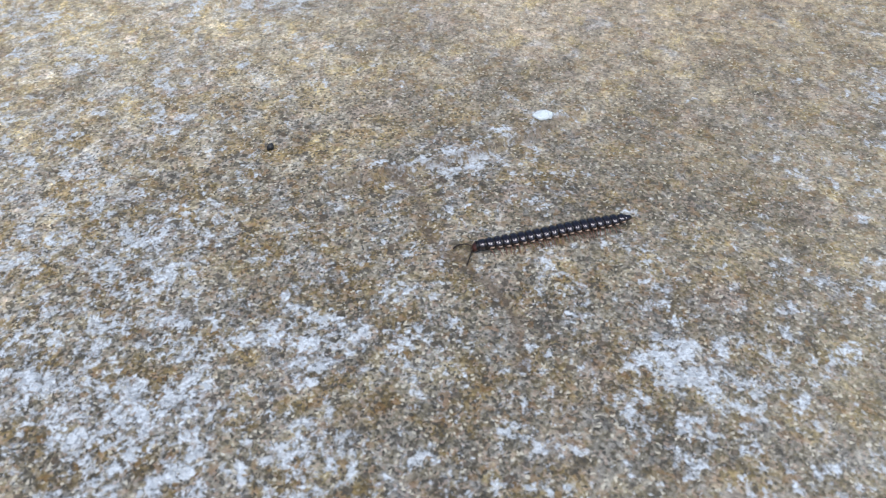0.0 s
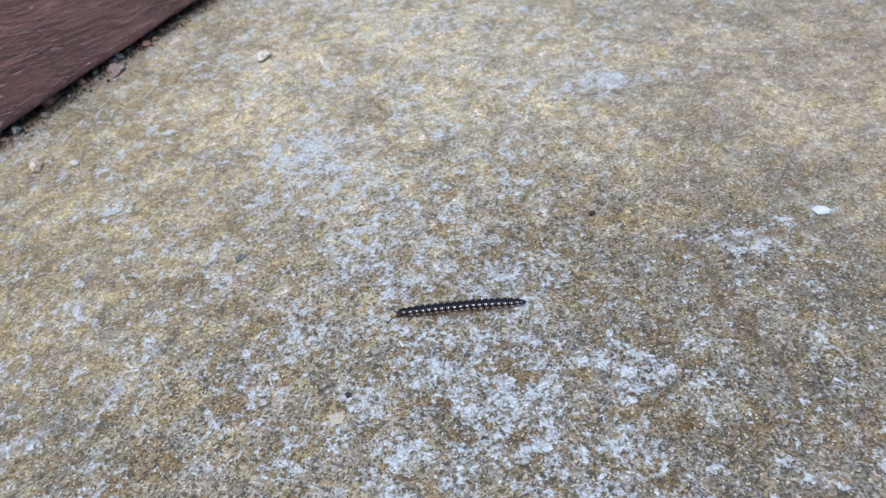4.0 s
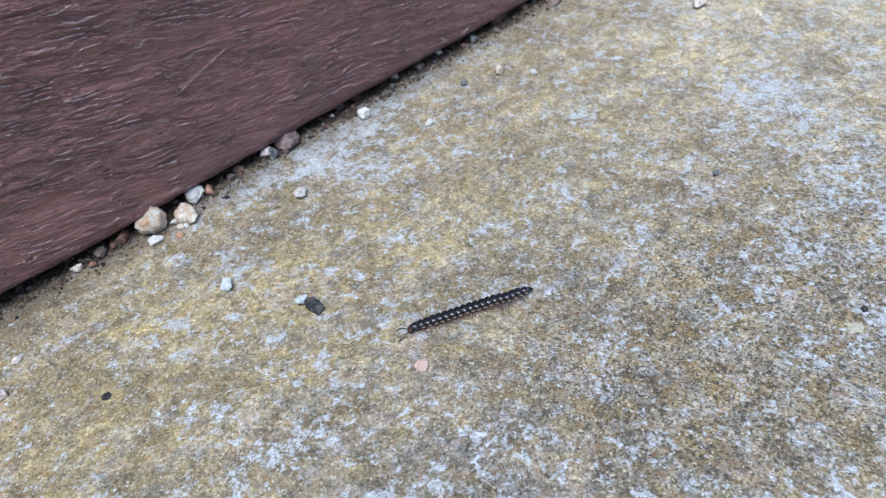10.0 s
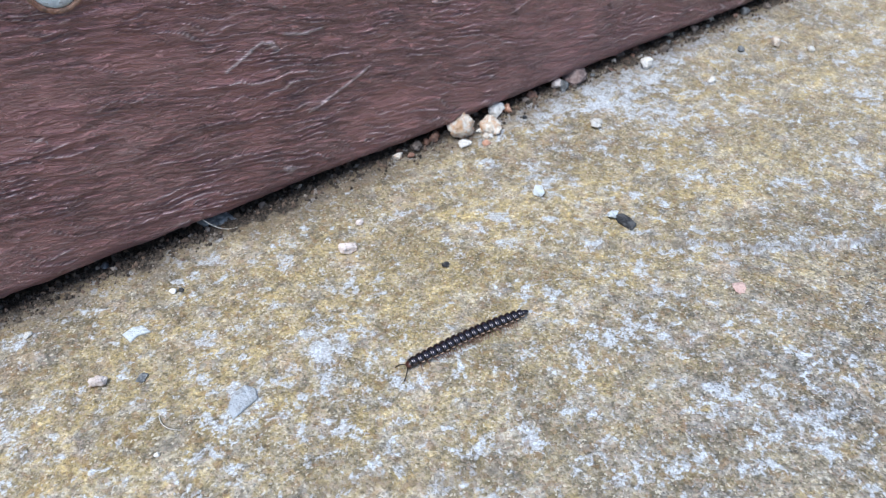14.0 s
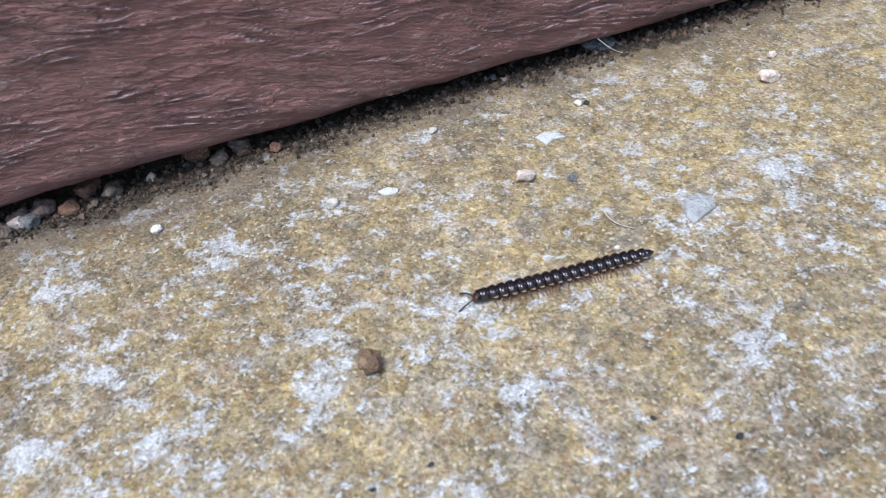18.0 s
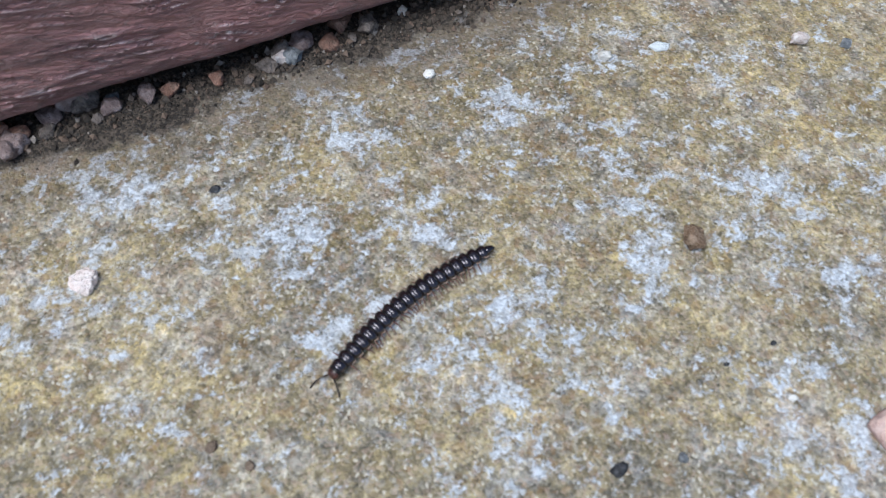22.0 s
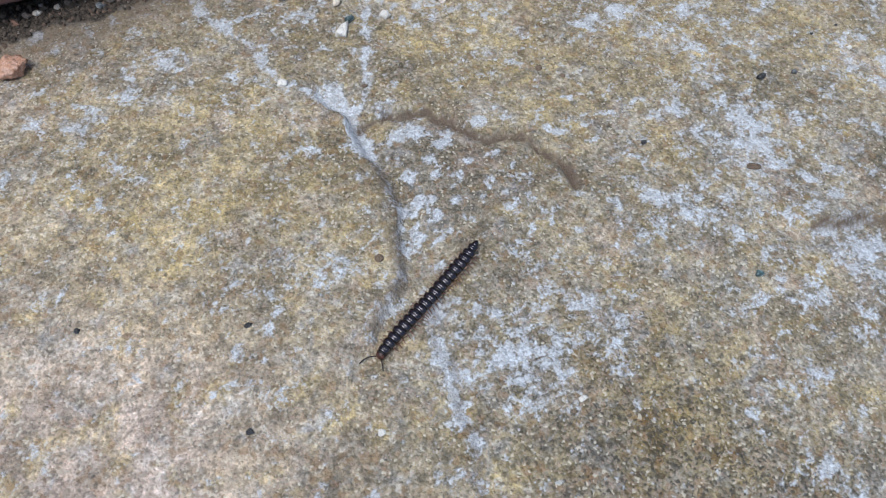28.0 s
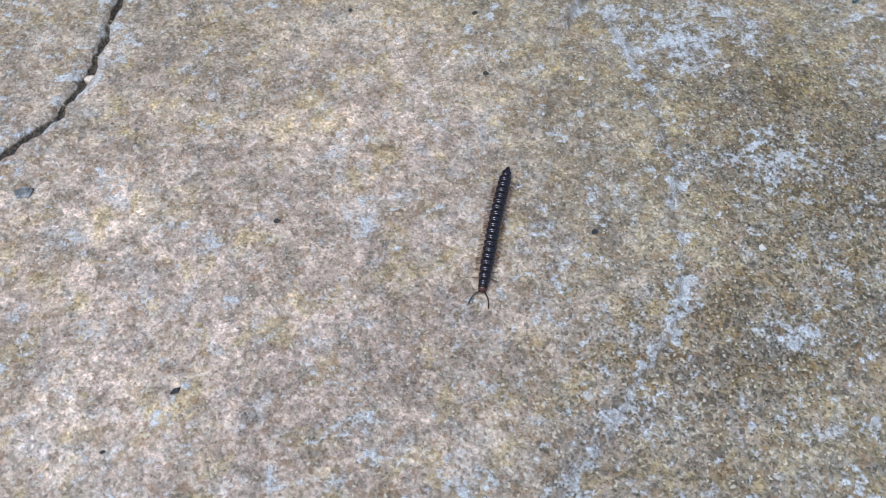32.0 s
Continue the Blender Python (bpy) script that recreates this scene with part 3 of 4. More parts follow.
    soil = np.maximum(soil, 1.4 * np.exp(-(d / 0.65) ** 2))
    peppered = np.clip(patches(x, y, (124, -28, 58, 62, 20, 1.15), (-135, -5, 22, 30, 0, 0.9), (75, 20, 30, 22, -20, 0.6), (-175, -25, 25, 20, 0, 0.7)), 0, 1)
    # broad patches where the stone's colour is scaled up or down
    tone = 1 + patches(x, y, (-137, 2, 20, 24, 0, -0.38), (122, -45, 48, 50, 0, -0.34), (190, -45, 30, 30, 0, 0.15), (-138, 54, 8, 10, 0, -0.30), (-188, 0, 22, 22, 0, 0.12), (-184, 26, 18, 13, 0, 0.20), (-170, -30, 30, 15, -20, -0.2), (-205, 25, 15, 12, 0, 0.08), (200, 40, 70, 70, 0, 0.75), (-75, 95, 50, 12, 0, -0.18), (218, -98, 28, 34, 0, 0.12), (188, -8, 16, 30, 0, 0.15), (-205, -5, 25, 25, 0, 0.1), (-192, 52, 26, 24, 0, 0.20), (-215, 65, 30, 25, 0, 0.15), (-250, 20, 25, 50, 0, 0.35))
    # brown stain, with shade painted along the steps, ledges and grooves
    stain_shade = np.zeros(x.shape)
    for line, wide, amount in ((PIT_TOP, 0.62, 1.5), (PIT_SIDE, 1.0, 0.25), (STEP_NEAR, 0.8, 1.2), (GROOVE_A, 0.7, 0.85), (LEDGE_A, 0.9, 0.7), (LEDGE_B, 0.7, 0.5),
                               (LEDGE_C, 0.5, 0.8), (LEDGE_D, 0.6, 0.6), (SEAM_LOW, 0.5, 0.6)):
        d, _, _ = near_line(*jagged(wx, wy), line)
        stain_shade = np.maximum(stain_shade, amount * np.exp(-(d / wide) ** 2))
    # shade painted along both sides of the ridge edge
    d, side, _ = near_line(*jagged(wx, wy), RIDGE)
    stain_shade = np.maximum(stain_shade, np.where(side > 0, 0.55 * np.exp(-(d / 0.5) ** 2), 0.75 * np.exp(-(d / 1.3) ** 2)) * step(66, 58, y))
    # timber's shade painted as a brown band on the stone beside it
    stain_shade = np.maximum(stain_shade, 0.7 * step(103, 111, y + 2 * layered(x / 9, y / 9, 67) + 1.2 * step(30, 0, x) + 2.4 * step(-40, -90, x)) * step(190, 160, y))
    for name, values in (("pale", pale), ("ochre", ochre), ("rose", rose), ("soil", soil), ("stain_shade", stain_shade), ("peppered", peppered), ("tone", tone)):
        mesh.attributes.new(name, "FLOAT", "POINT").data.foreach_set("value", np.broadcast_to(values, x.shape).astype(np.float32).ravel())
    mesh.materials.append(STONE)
    return tagged(new("ground", mesh), "weathered ochre sandstone paving with pale lichen flecks", "stone paving", kind="structure")


ground()


# ---- the timber along the ground ----
def under_edge(x):
    """Height of the timber's lower edge in mm along its length."""
    return np.interp(x, [-196, -150, -70, 0, 35, 60, 400], [3.4, 3.2, 2.6, 2.0, 1.7, 1.6, 1.6])


def timber(name, x0, x1, face, lift, label):
    """A board on edge, with a worn grain on its face and a rounded lower edge."""
    xs = np.concatenate([np.arange(x0, min(x1, 290), 0.6), np.arange(max(x0, 290), x1, 40)[1:] if x1 > 290 else [], [x1]])
    around = np.linspace(0, math.pi / 2, 8)
    r = 3.2
    # profile from the back of the underside, round the edge, up the face and over the top
    py = np.concatenate([[38, 20, 8], r - r * np.sin(around), np.zeros(338), [0.6, 3, 36, 38, 38]])
    pz = np.concatenate([[0, 0, 0], r - r * np.cos(around), np.linspace(r + 0.14, 50, 330), np.linspace(50.4, 52, 8), [54.4, 55, 55, 53, 0.5]])
    x, k = np.meshgrid(xs, np.arange(len(py)))
    y, z = py[k], pz[k]
    on_face = np.exp(-(y / 2.5) ** 2)
    warp = 2.2 * layered(x / 30, z / 12, 71) + 0.19 * x
    tilt = z + warp

    def threads(lx, lz, seed):
        """Thin raised threads lx mm long and lz mm apart, that wander and join."""
        v = smooth_noise(x / lx + 0.25 * smooth_noise(x / 4, tilt / 3, seed + 3), tilt / lz + 0.45 * smooth_noise(x / 5, tilt / 4, seed + 1), seed) + 0.3 * smooth_noise(x / (0.4 * lx), tilt / (0.6 * lz), seed + 2)
        return np.clip(1 - np.abs(v), 0, 1) ** 6

    knot = np.clip(0.55 + 0.9 * smooth_noise(x / 14, z / 7, 79), 0.12, 1.2)
    lines = threads(6.5, 1.5, 73) * knot + 0.75 * threads(3.6, 0.65, 93) * np.clip(0.6 + 0.9 * smooth_noise(x / 10, z / 6, 81), 0, 1.1)
    relief = 0.24 * lines + 0.16 * smooth_noise(x / 6, tilt / 1.1, 82) + 0.3 * layered(x / 45, z / 14, 77)
    # long scratches, and a lifted sliver round a knot
    # overlapping scales of paint: each swells upwards and breaks off in a thin ledge
    phase = tilt / 1.25 + 0.9 * smooth_noise(x / 8, tilt / 2.4, 84) + 0.45 * smooth_noise(x / 2.8, tilt / 1.3, 85)
    lap = phase - np.floor(phase)
    depth = np.clip(0.45 + 1.0 * smooth_noise(x / 5.5, tilt / 2.0, 86) + 0.35 * smooth_noise(x / 22, z / 9, 87), 0, 1.1)
    relief = relief + 0.38 * depth * lap ** 2
    # a glint painted along each ledge, shade painted in the crease above it
    scuff_glint = 0.75 * np.clip(depth, 0, 1) * step(0.84, 0.93, lap) * on_face
    groove_shade = np.clip(depth, 0, 1) * step(0.16, 0.03, lap) * on_face
    for scratch, wide in (([(14.0, 15.0), (20.5, 17.3), (27.0, 20.0)], 0.26), ([(1.0, 27.2), (4.5, 29.0), (7.5, 30.5), (9.0, 29.6), (9.8, 28.7)], 0.28), ([(9.0, 30.0), (9.9, 28.5)], 0.45), ([(11.5, 30.8), (15.0, 29.8), (18.5, 29.8)], 0.28), ([(60, 21), (72, 25)], 0.14), ([(-60, 26), (-49, 29)], 0.14)):
        d, _, _ = near_line(x, z, scratch)
        mark = np.exp(-(d / wide) ** 2) * on_face
        scuff_glint, relief = np.maximum(scuff_glint, mark), relief + 0.3 * mark
    y = y - relief * on_face
    z = z + lift + under_edge(x) * (1 - np.clip(z / 55, 0, 1)) + 0.25 * smooth_noise(x / 11, 0 * x, 83) * (z < 8)
    ny, nx = x.shape
    i = np.arange(nx * ny).reshape(ny, nx)
    quads = np.stack([i[:-1, :-1], i[:-1, 1:], i[1:, 1:], i[1:, :-1]], -1).reshape(-1, 4)
    ends = [list(map(int, i[:, 0])), list(map(int, i[::-1, -1]))]
    mesh = bpy.data.meshes.new(name)
    mesh.from_pydata((np.stack([x, face + y, z], -1).reshape(-1, 3) * MM).tolist(), [], quads.tolist() + ends)
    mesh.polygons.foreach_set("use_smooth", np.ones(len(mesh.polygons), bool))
    mesh.attributes.new("scuff_glint", "FLOAT", "POINT").data.foreach_set("value", scuff_glint.astype(np.float32).ravel())
    mesh.attributes.new("groove_shade", "FLOAT", "POINT").data.foreach_set("value", groove_shade.astype(np.float32).ravel())
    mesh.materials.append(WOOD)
    mesh.update()
    return tagged(new(name, mesh), label, "timber board")


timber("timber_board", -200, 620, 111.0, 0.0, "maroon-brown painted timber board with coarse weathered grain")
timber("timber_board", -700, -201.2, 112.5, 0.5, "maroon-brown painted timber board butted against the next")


def screw(x, z):
    """A flat screw head let into the face of the board, in a chipped paint rim."""
    root = new("screw")
    root.matrix_world = pose(x * MM, 110.6 * MM, z * MM, 90, 0, 0)
    tagged(root, "pale blue-grey metal screw head in a rusty rim", "screw")
    for name, rings, material in (("screw_head", [(2.9, -0.6), (3.0, 0.1), (2.7, 0.35), (1.2, 0.45), (1.0, 0.1), (0.1, 0.05)], METAL), ("paint_rim", [(3.9, -0.5), (3.7, 0.25), (3.3, 0.42), (3.02, 0.2), (3.0, -0.3)], RUSTY_ROCK)):
        bm = bmesh.new()
        rows = [[bm.verts.new(Vector((q * (1 + 0.04 * math.sin(3 * a + q)) * math.cos(a), q * math.sin(a), h)) * MM) for a in (2 * math.pi * k / 32 for k in range(32))] for q, h in rings]
        for a, b in zip(rows[:-1], rows[1:]):
            for k in range(32):
                bm.faces.new((a[k], a[(k + 1) % 32], b[(k + 1) % 32], b[k])).smooth = True
        if name == "screw_head":
            bm.faces.new(rows[-1])
        mesh = bpy.data.meshes.new(name)
        bm.to_mesh(mesh)
        bm.free()
        mesh.materials.append(material)
        new(name, mesh).parent = root


screw(-19.4, 47.2)


# ---- stones, chips and grit ----
def pebble_mesh(name, size, flat, seed, angular=0.5, fine=3):
    """A broken, weathered stone of that half size in mm, at its lowest point z = 0."""
    bm = bmesh.new()
    bmesh.ops.create_icosphere(bm, subdivisions=fine, radius=1.0)
    r = random.Random(seed)
    cuts = [(Vector((r.gauss(0, 1), r.gauss(0, 1), r.gauss(0, 1))).normalized(), r.uniform(0.5, 0.86)) for _ in range(int(6 + angular * 9))]
    off = Vector((r.uniform(0, 50), r.uniform(0, 50), r.uniform(0, 50)))
    stretch = Vector((r.uniform(0.9, 1.15), r.uniform(0.72, 1.0), flat * r.uniform(0.85, 1.1)))
    for v in bm.verts:
        p = v.co.copy()
        for way, d in cuts:
            over = p.dot(way) - d
            if over > 0:
                p -= way * over * (0.72 + 0.26 * angular)
        p *= 1.06 + 0.24 * noise.noise(v.co * 1.7 + off) + 0.15 * noise.noise(v.co * 3.7 + off) + 0.09 * noise.noise(v.co * 8 + off) + 0.05 * noise.noise(v.co * 17 + off)
        v.co = Vector((p.x * stretch.x, p.y * stretch.y, p.z * stretch.z)) * size * MM
    low = min(v.co.z for v in bm.verts)
    for v in bm.verts:
        v.co.z -= low
    for f in bm.faces:
        f.smooth = angular < 0.75
    mesh = bpy.data.meshes.new(name)
    bm.to_mesh(mesh)
    bm.free()
    return mesh


def chip(x, y, outline, thick, material, label, turn=0, name="stone_chip", tilt=0.0):
    """A flat broken chip: an outline in mm, rounded off to a smaller top face."""
    bm = bmesh.new()
    cx = sum(p[0] for p in outline) / len(outline)
    cy = sum(p[1] for p in outline) / len(outline)
    pts = []
    for (ax, ay), (bx, by) in zip(outline, outline[1:] + outline[:1]):
        pts += [(ax, ay), (ax + (bx - ax) * 0.35, ay + (by - ay) * 0.35), (ax + (bx - ax) * 0.7, ay + (by - ay) * 0.7)]
    rows = []
    for grow, z in ((0.94, 0.0), (1.0, 0.35), (0.96, 0.75), (0.8, 1.0), (0.35, 1.06)):
        ring_now = []
        for px, py in pts:
            wob = 1 + 0.07 * noise.noise(Vector((px * 1.3 + x, py * 1.3 + y, z)))
            lift = 0.15 * thick * noise.noise(Vector((px * 0.9 + y, py * 0.9, x)))
            ring_now.append(bm.verts.new(Vector(((px - cx) * grow * wob, (py - cy) * grow * wob, z * thick + (lift if z > 0.5 else 0))) * MM))
        rows.append(ring_now)
    n = len(pts)
    for a, c in zip(rows[:-1], rows[1:]):
        for k in range(n):
            bm.faces.new((a[k], a[(k + 1) % n], c[(k + 1) % n], c[k])).smooth = True
    bm.faces.new(rows[0][::-1])
    bm.faces.new(rows[-1])
    bmesh.ops.recalc_face_normals(bm, faces=bm.faces)
    mesh = bpy.data.meshes.new(name)
    bm.to_mesh(mesh)
    bm.free()
    mesh.materials.append(material)
    ob = new(name, mesh)
    ob.matrix_world = pose(x * MM, y * MM, ground_at(x, y) - 0.05 * MM, tilt, 0, turn)
    return tagged(ob, label, "stone chip", "loose stones on the paving")


COUNT = [0]


def stone(x, y, size, material, label, turn=0, flat=0.75, angular=0.5, name="pebble", category="pebble", group="", long=1.0, sink=0.2, fine=3):
    """One stone lying on the ground: x, y and half size in mm."""
    COUNT[0] += 1
    fine = max(fine, 4) if size > 1.05 and name == "pebble" else fine
    mesh = pebble_mesh(name, size, flat, COUNT[0] * 7 + 3, angular, fine)
    for v in mesh.vertices:
        v.co.x *= long
    mesh.materials.append(material)
    ob = new(name, mesh)
    ob.matrix_world = pose(x * MM, y * MM, ground_at(x, y) - sink * size * flat * MM, 0, 0, turn)
    return tagged(ob, label, category, group)


def fibre(x, y, length, turn, bend, label, rise=0.0):
    """A thin dry fibre curled on the stone."""
    bm = bmesh.new()
    rings, n = [], 14
    for k in range(n):
        u = k / (n - 1)
        a = radians(bend) * (u - 0.5)
        px = length * (u - 0.5)
        py = length * 0.25 * math.sin(a * 2) * (u - 0.5) * 4
        w = 0.11 * (1 - 0.5 * u)
        lift = 0.22 + 0.5 * u * (1 - u) + rise * (1 - u) ** 1.5
        rings.append([bm.verts.new((px * MM, (py + w * math.cos(q)) * MM, (lift + w * math.sin(q)) * MM)) for q in (0, 2.1, 4.2)])
    for a, b in zip(rings[:-1], rings[1:]):
        for k in range(3):
            bm.faces.new((a[k], a[(k + 1) % 3], b[(k + 1) % 3], b[k])).smooth = True
    bm.faces.new(rings[0][::-1])
    bm.faces.new(rings[-1])
    mesh = bpy.data.meshes.new("dry_fibre")
    bm.to_mesh(mesh)
    bm.free()
    mesh.materials.append(FIBRE)
    ob = new("dry_fibre", mesh)
    ob.matrix_world = pose(x * MM, y * MM, ground_at(x, y), 0, 0, turn)
    return tagged(ob, label, "fibre")


def loose_stones():
    g = "loose stones on the paving"
    cream = "rounded cream granite pebble with rusty specks beside the timber"
    stone(47.0, 110.2, 3.2, CREAM_ROCK, cream, 30, 0.9, 0.3, group=g, fine=3)
    stone(52.6, 107.6, 2.25, CREAM_ROCK, cream, 80, 0.75, 0.5, group=g, fine=3)
    stone(57.2, 111.4, 1.9, WHITE_ROCK, "white quartz pebble beside the timber", 10, 0.8, 0.5, group=g)
    stone(45.0, 106.2, 1.3, WHITE_ROCK, "small white quartz pebble on the stone", 0, 0.6, 0.8, group=g)
    stone(48.8, 104.0, 0.9, ORANGE_ROCK, "small pink feldspar pebble near the timber", 0, 0.7, 0.4, group=g)
    stone(50.3, 108.3, 0.8, WHITE_ROCK, "tiny white pebble wedged between larger ones", 0, 0.8, 0.5, group=g)
    stone(50.2, 105.9, 0.75, CREAM_ROCK, "tiny cream pebble at the foot of larger ones", 0, 0.8, 0.5, group=g)
    stone(51.2, 105.4, 0.7, WHITE_ROCK, "tiny white pebble at the foot of larger ones", 40, 0.8, 0.5, group=g)
    stone(60.3, 111.0, 1.2, ORANGE_ROCK, "small dusky red pebble beside the timber", 70, 0.8, 0.6, group=g)
    stone(61.4, 106.6, 0.6, DARK_ROCK, "tiny dark grit stone on the paving", 0, 0.7, 0.6, group=g)
    stone(41.3, 111.6, 1.6, RUSTY_ROCK, "rusty brown pebble beside the timber", 30, 0.8, 0.6, group=g)
    stone(36.2, 111.2, 1.4, DUSTY_ROCK, "dusty brown pebble beside the timber", 70, 0.8, 0.6, group=g)
    stone(31.4, 110.6, 1.1, CREAM_ROCK, "small cream pebble beside the timber", 10, 0.8, 0.6, group=g)
    stone(33.8, 109.4, 0.8, RUSTY_ROCK, "small rusty pebble beside the timber", 10, 0.8, 0.6, group=g)
    stone(81.0, 112.0, 2.6, DUSKY_ROCK, "dusky pink granite pebble against the timber", 25, 0.65, 0.5, group=g, long=1.25)
    stone(75.8, 111.8, 1.4, PINK_ROCK, "small pinkish pebble against the timber", 0, 0.8, 0.4, group=g)
    stone(70.5, 95.0, 1.5, WHITE_ROCK, "white angular quartz chip on the stone", 20, 0.55, 0.9, group=g)
    stone(45.8, 85.0, 1.5, MICA, "pale greenish white chip on the stone", 60, 0.6, 0.9, group=g)
    stone(8.7, 92.0, 1.5, PINK_ROCK, "pinkish white pebble on the ochre stone", 0, 0.9, 0.4, group=g, fine=3)
    stone(14.2, 97.1, 0.8, PINK_ROCK, "tiny pink pebble on the stone", 0, 0.8, 0.4, group=g)
    stone(50.6, 71.2, 1.15, MICA, "white chip resting by a dark sliver", 0, 0.4, 0.9, group=g, sink=-0.5)
    stone(52.4, 45.6, 1.3, ROSY_ROCK, "small flat pink chip on the stone", 30, 0.35, 0.6, group=g)
    stone(19.4, 78.9, 0.8, DARK_ROCK, "tiny dark speck of grit", 0, 0.6, 0.6, group=g)
    stone(98.6, 106.2, 1.5, WHITE_ROCK, "small white pebble near the timber", 0, 0.8, 0.4, group=g)
    stone(105.0, 92.5, 1.0, WHITE_ROCK, "tiny white pebble on the stone", 0, 0.8, 0.4, group=g)
    stone(123.2, 98.1, 1.3, GREY_ROCK, "small blue-grey slate chip", 20, 0.4, 0.7, group=g)
    stone(132.0, 94.7, 1.6, CREAM_ROCK, "cream pebble with rusty specks", 20, 0.7, 0.5, group=g)
    stone(136.0, 87.7, 1.0, WHITE_ROCK, "tiny white pebble on the stone", 20, 0.7, 0.5, group=g)
    stone(173.2, 108.6, 2.4, DUSKY_ROCK, "dusky pink granite pebble near the timber", 20, 0.6, 0.5, group=g, long=1.4)
    stone(189.6, 73.9, 2.0, PINK_ROCK, "pale pink pebble on the stone", 20, 0.6, 0.5, group=g)
    stone(154.1, -22.0, 0.7, DARK_ROCK, "tiny dark speck of grit", 0, 0.6, 0.6, group=g)
    stone(121.8, 34.6, 1.0, GREY_ROCK, "small grey slate chip on the stone", 0, 0.35, 0.6, group=g)
    stone(100.9, 0.6, 0.6, DARK_ROCK, "tiny dark grit stone on the paving", 0, 0.7, 0.6, group=g)
    stone(-34.8, 88.5, 1.1, PINK_ROCK, "small pale pink pebble on the stone", 0, 0.85, 0.4, group=g)
    stone(-19.0, 100.4, 0.6, WHITE_ROCK, "small white pebble in the dirt", 0, 0.7, 0.4, group=g)
    stone(-17.9, 100.0, 0.5, DARK_ROCK, "tiny dark grit stone on the paving", 0, 0.7, 0.4, group=g)
    stone(-32.8, 71.7, 0.45, WHITE_ROCK, "tiny white quartz grain on the stone", 0, 0.7, 0.4, group=g)
    stone(-58.3, 96.2, 0.8, WHITE_ROCK, "tiny white quartz grain on the stone", 0, 0.6, 0.6, group=g)
    stone(-79.2, 102.3, 0.8, WHITE_ROCK, "tiny white quartz grain on the stone", 0, 0.6, 0.6, group=g)
    stone(-64.2, 68.9, 1.75, AMBER_ROCK, "amber-brown squarish quartz pebble", 20, 0.6, 0.6, group=g, fine=3, sink=0.05)
    stone(-83.7, 51.7, 0.85, DARK_ROCK, "dark glinting grit stone", 0, 0.6, 0.6, group=g)
    stone(-78.0, 50.3, 0.55, GREY_ROCK, "tiny grey slate grain on the stone", 0, 0.8, 0.4, group=g)
    stone(-65.6, 50.9, 0.5, WHITE_ROCK, "tiny white quartz grain on the stone", 0, 0.8, 0.4, group=g)
    stone(-69.1, 56.1, 0.28, DARK_ROCK, "tiny dark mineral grain on the stone", 0, 0.8, 0.4, group=g)
    stone(-107.8, 22.7, 0.65, TEAL_ROCK, "teal glassy grain on the stone", 0, 0.7, 0.6, group=g)
    # flat lump added where the stone has a small brown pit
    stone(-96.5, 37.5, 0.9, BROWN_ROCK, "brown lump in place of a small pit", -30, 0.3, 0.7, group=g, long=1.4)
    stone(-107.3, 95.9, 0.56, DARK_ROCK, "tiny dark mineral grain on the stone", 0, 0.5, 0.6, group=g)
    stone(-109.0, 48.4, 0.49, DARK_ROCK, "tiny dark mineral grain on the stone", 0, 0.5, 0.6, group=g)
    stone(-122.2, 89.6, 1.6, PINK_ROCK, "pale pink angular chip on the stone", 40, 0.55, 0.8, group=g)
    stone(-132.8, 89.4, 0.9, WHITE_ROCK, "small pinkish white grain", 0, 0.7, 0.6, group=g)
    stone(-146.4, 100.6, 1.25, PINK_ROCK, "pale pinkish granite pebble near the timber", 0, 0.7, 0.6, group=g)
    stone(-138.8, 95.4, 0.8, CREAM_ROCK, "small cream granite pebble on the stone", 0, 0.7, 0.6, group=g)
    stone(-153.5, 81.8, 0.8, WHITE_ROCK, "tiny white quartz grain on the stone", 0, 0.7, 0.6, group=g)
    stone(-189.5, 100.9, 2.0, ORANGE_ROCK, "orange-pink pebble on the stone", -15, 0.7, 0.5, group=g, long=1.15, fine=3)
    stone(-192.1, 106.9, 1.4, WHITE_ROCK, "white pebble near the timber", 0, 0.8, 0.5, group=g)
    stone(-176.3, 31.6, 0.6, DARK_ROCK, "small dark grit stone", 0, 0.5, 0.6, group=g)
    stone(-191.2, 53.2, 0.42, DARK_ROCK, "tiny dark mineral grain on the stone", 0, 0.5, 0.6, group=g)
    stone(-172.0, 44.9, 0.42, DARK_ROCK, "tiny dark mineral grain on the stone", 0, 0.5, 0.6, group=g)
    stone(-153.1, 46.6, 0.7, BROWN_ROCK, "tiny brown grain in the hollow", 0, 0.5, 0.6, group=g)
    stone(-162.7, 24.9, 0.6, WHITE_ROCK, "tiny white quartz grain on the stone", 0, 0.5, 0.6, group=g)
    stone(-139.0, 18.0, 0.5, WHITE_ROCK, "tiny white quartz grain on the stone", 0, 0.5, 0.6, group=g)
    stone(-155.3, -13.2, 0.6, WHITE_ROCK, "tiny white quartz grain on the stone", 0, 0.5, 0.6, group=g)
    stone(-175.7, -1.6, 0.49, DARK_ROCK, "tiny dark mineral grain on the stone", 0, 0.5, 0.6, group=g)
    stone(-215.8, 17.3, 0.49, DARK_ROCK, "tiny dark mineral grain on the stone", 0, 0.5, 0.6, group=g)
    stone(-233.9, 54.9, 0.9, CREAM_ROCK, "small cream grain lodged in the crack", 0, 0.7, 0.6, group=g)
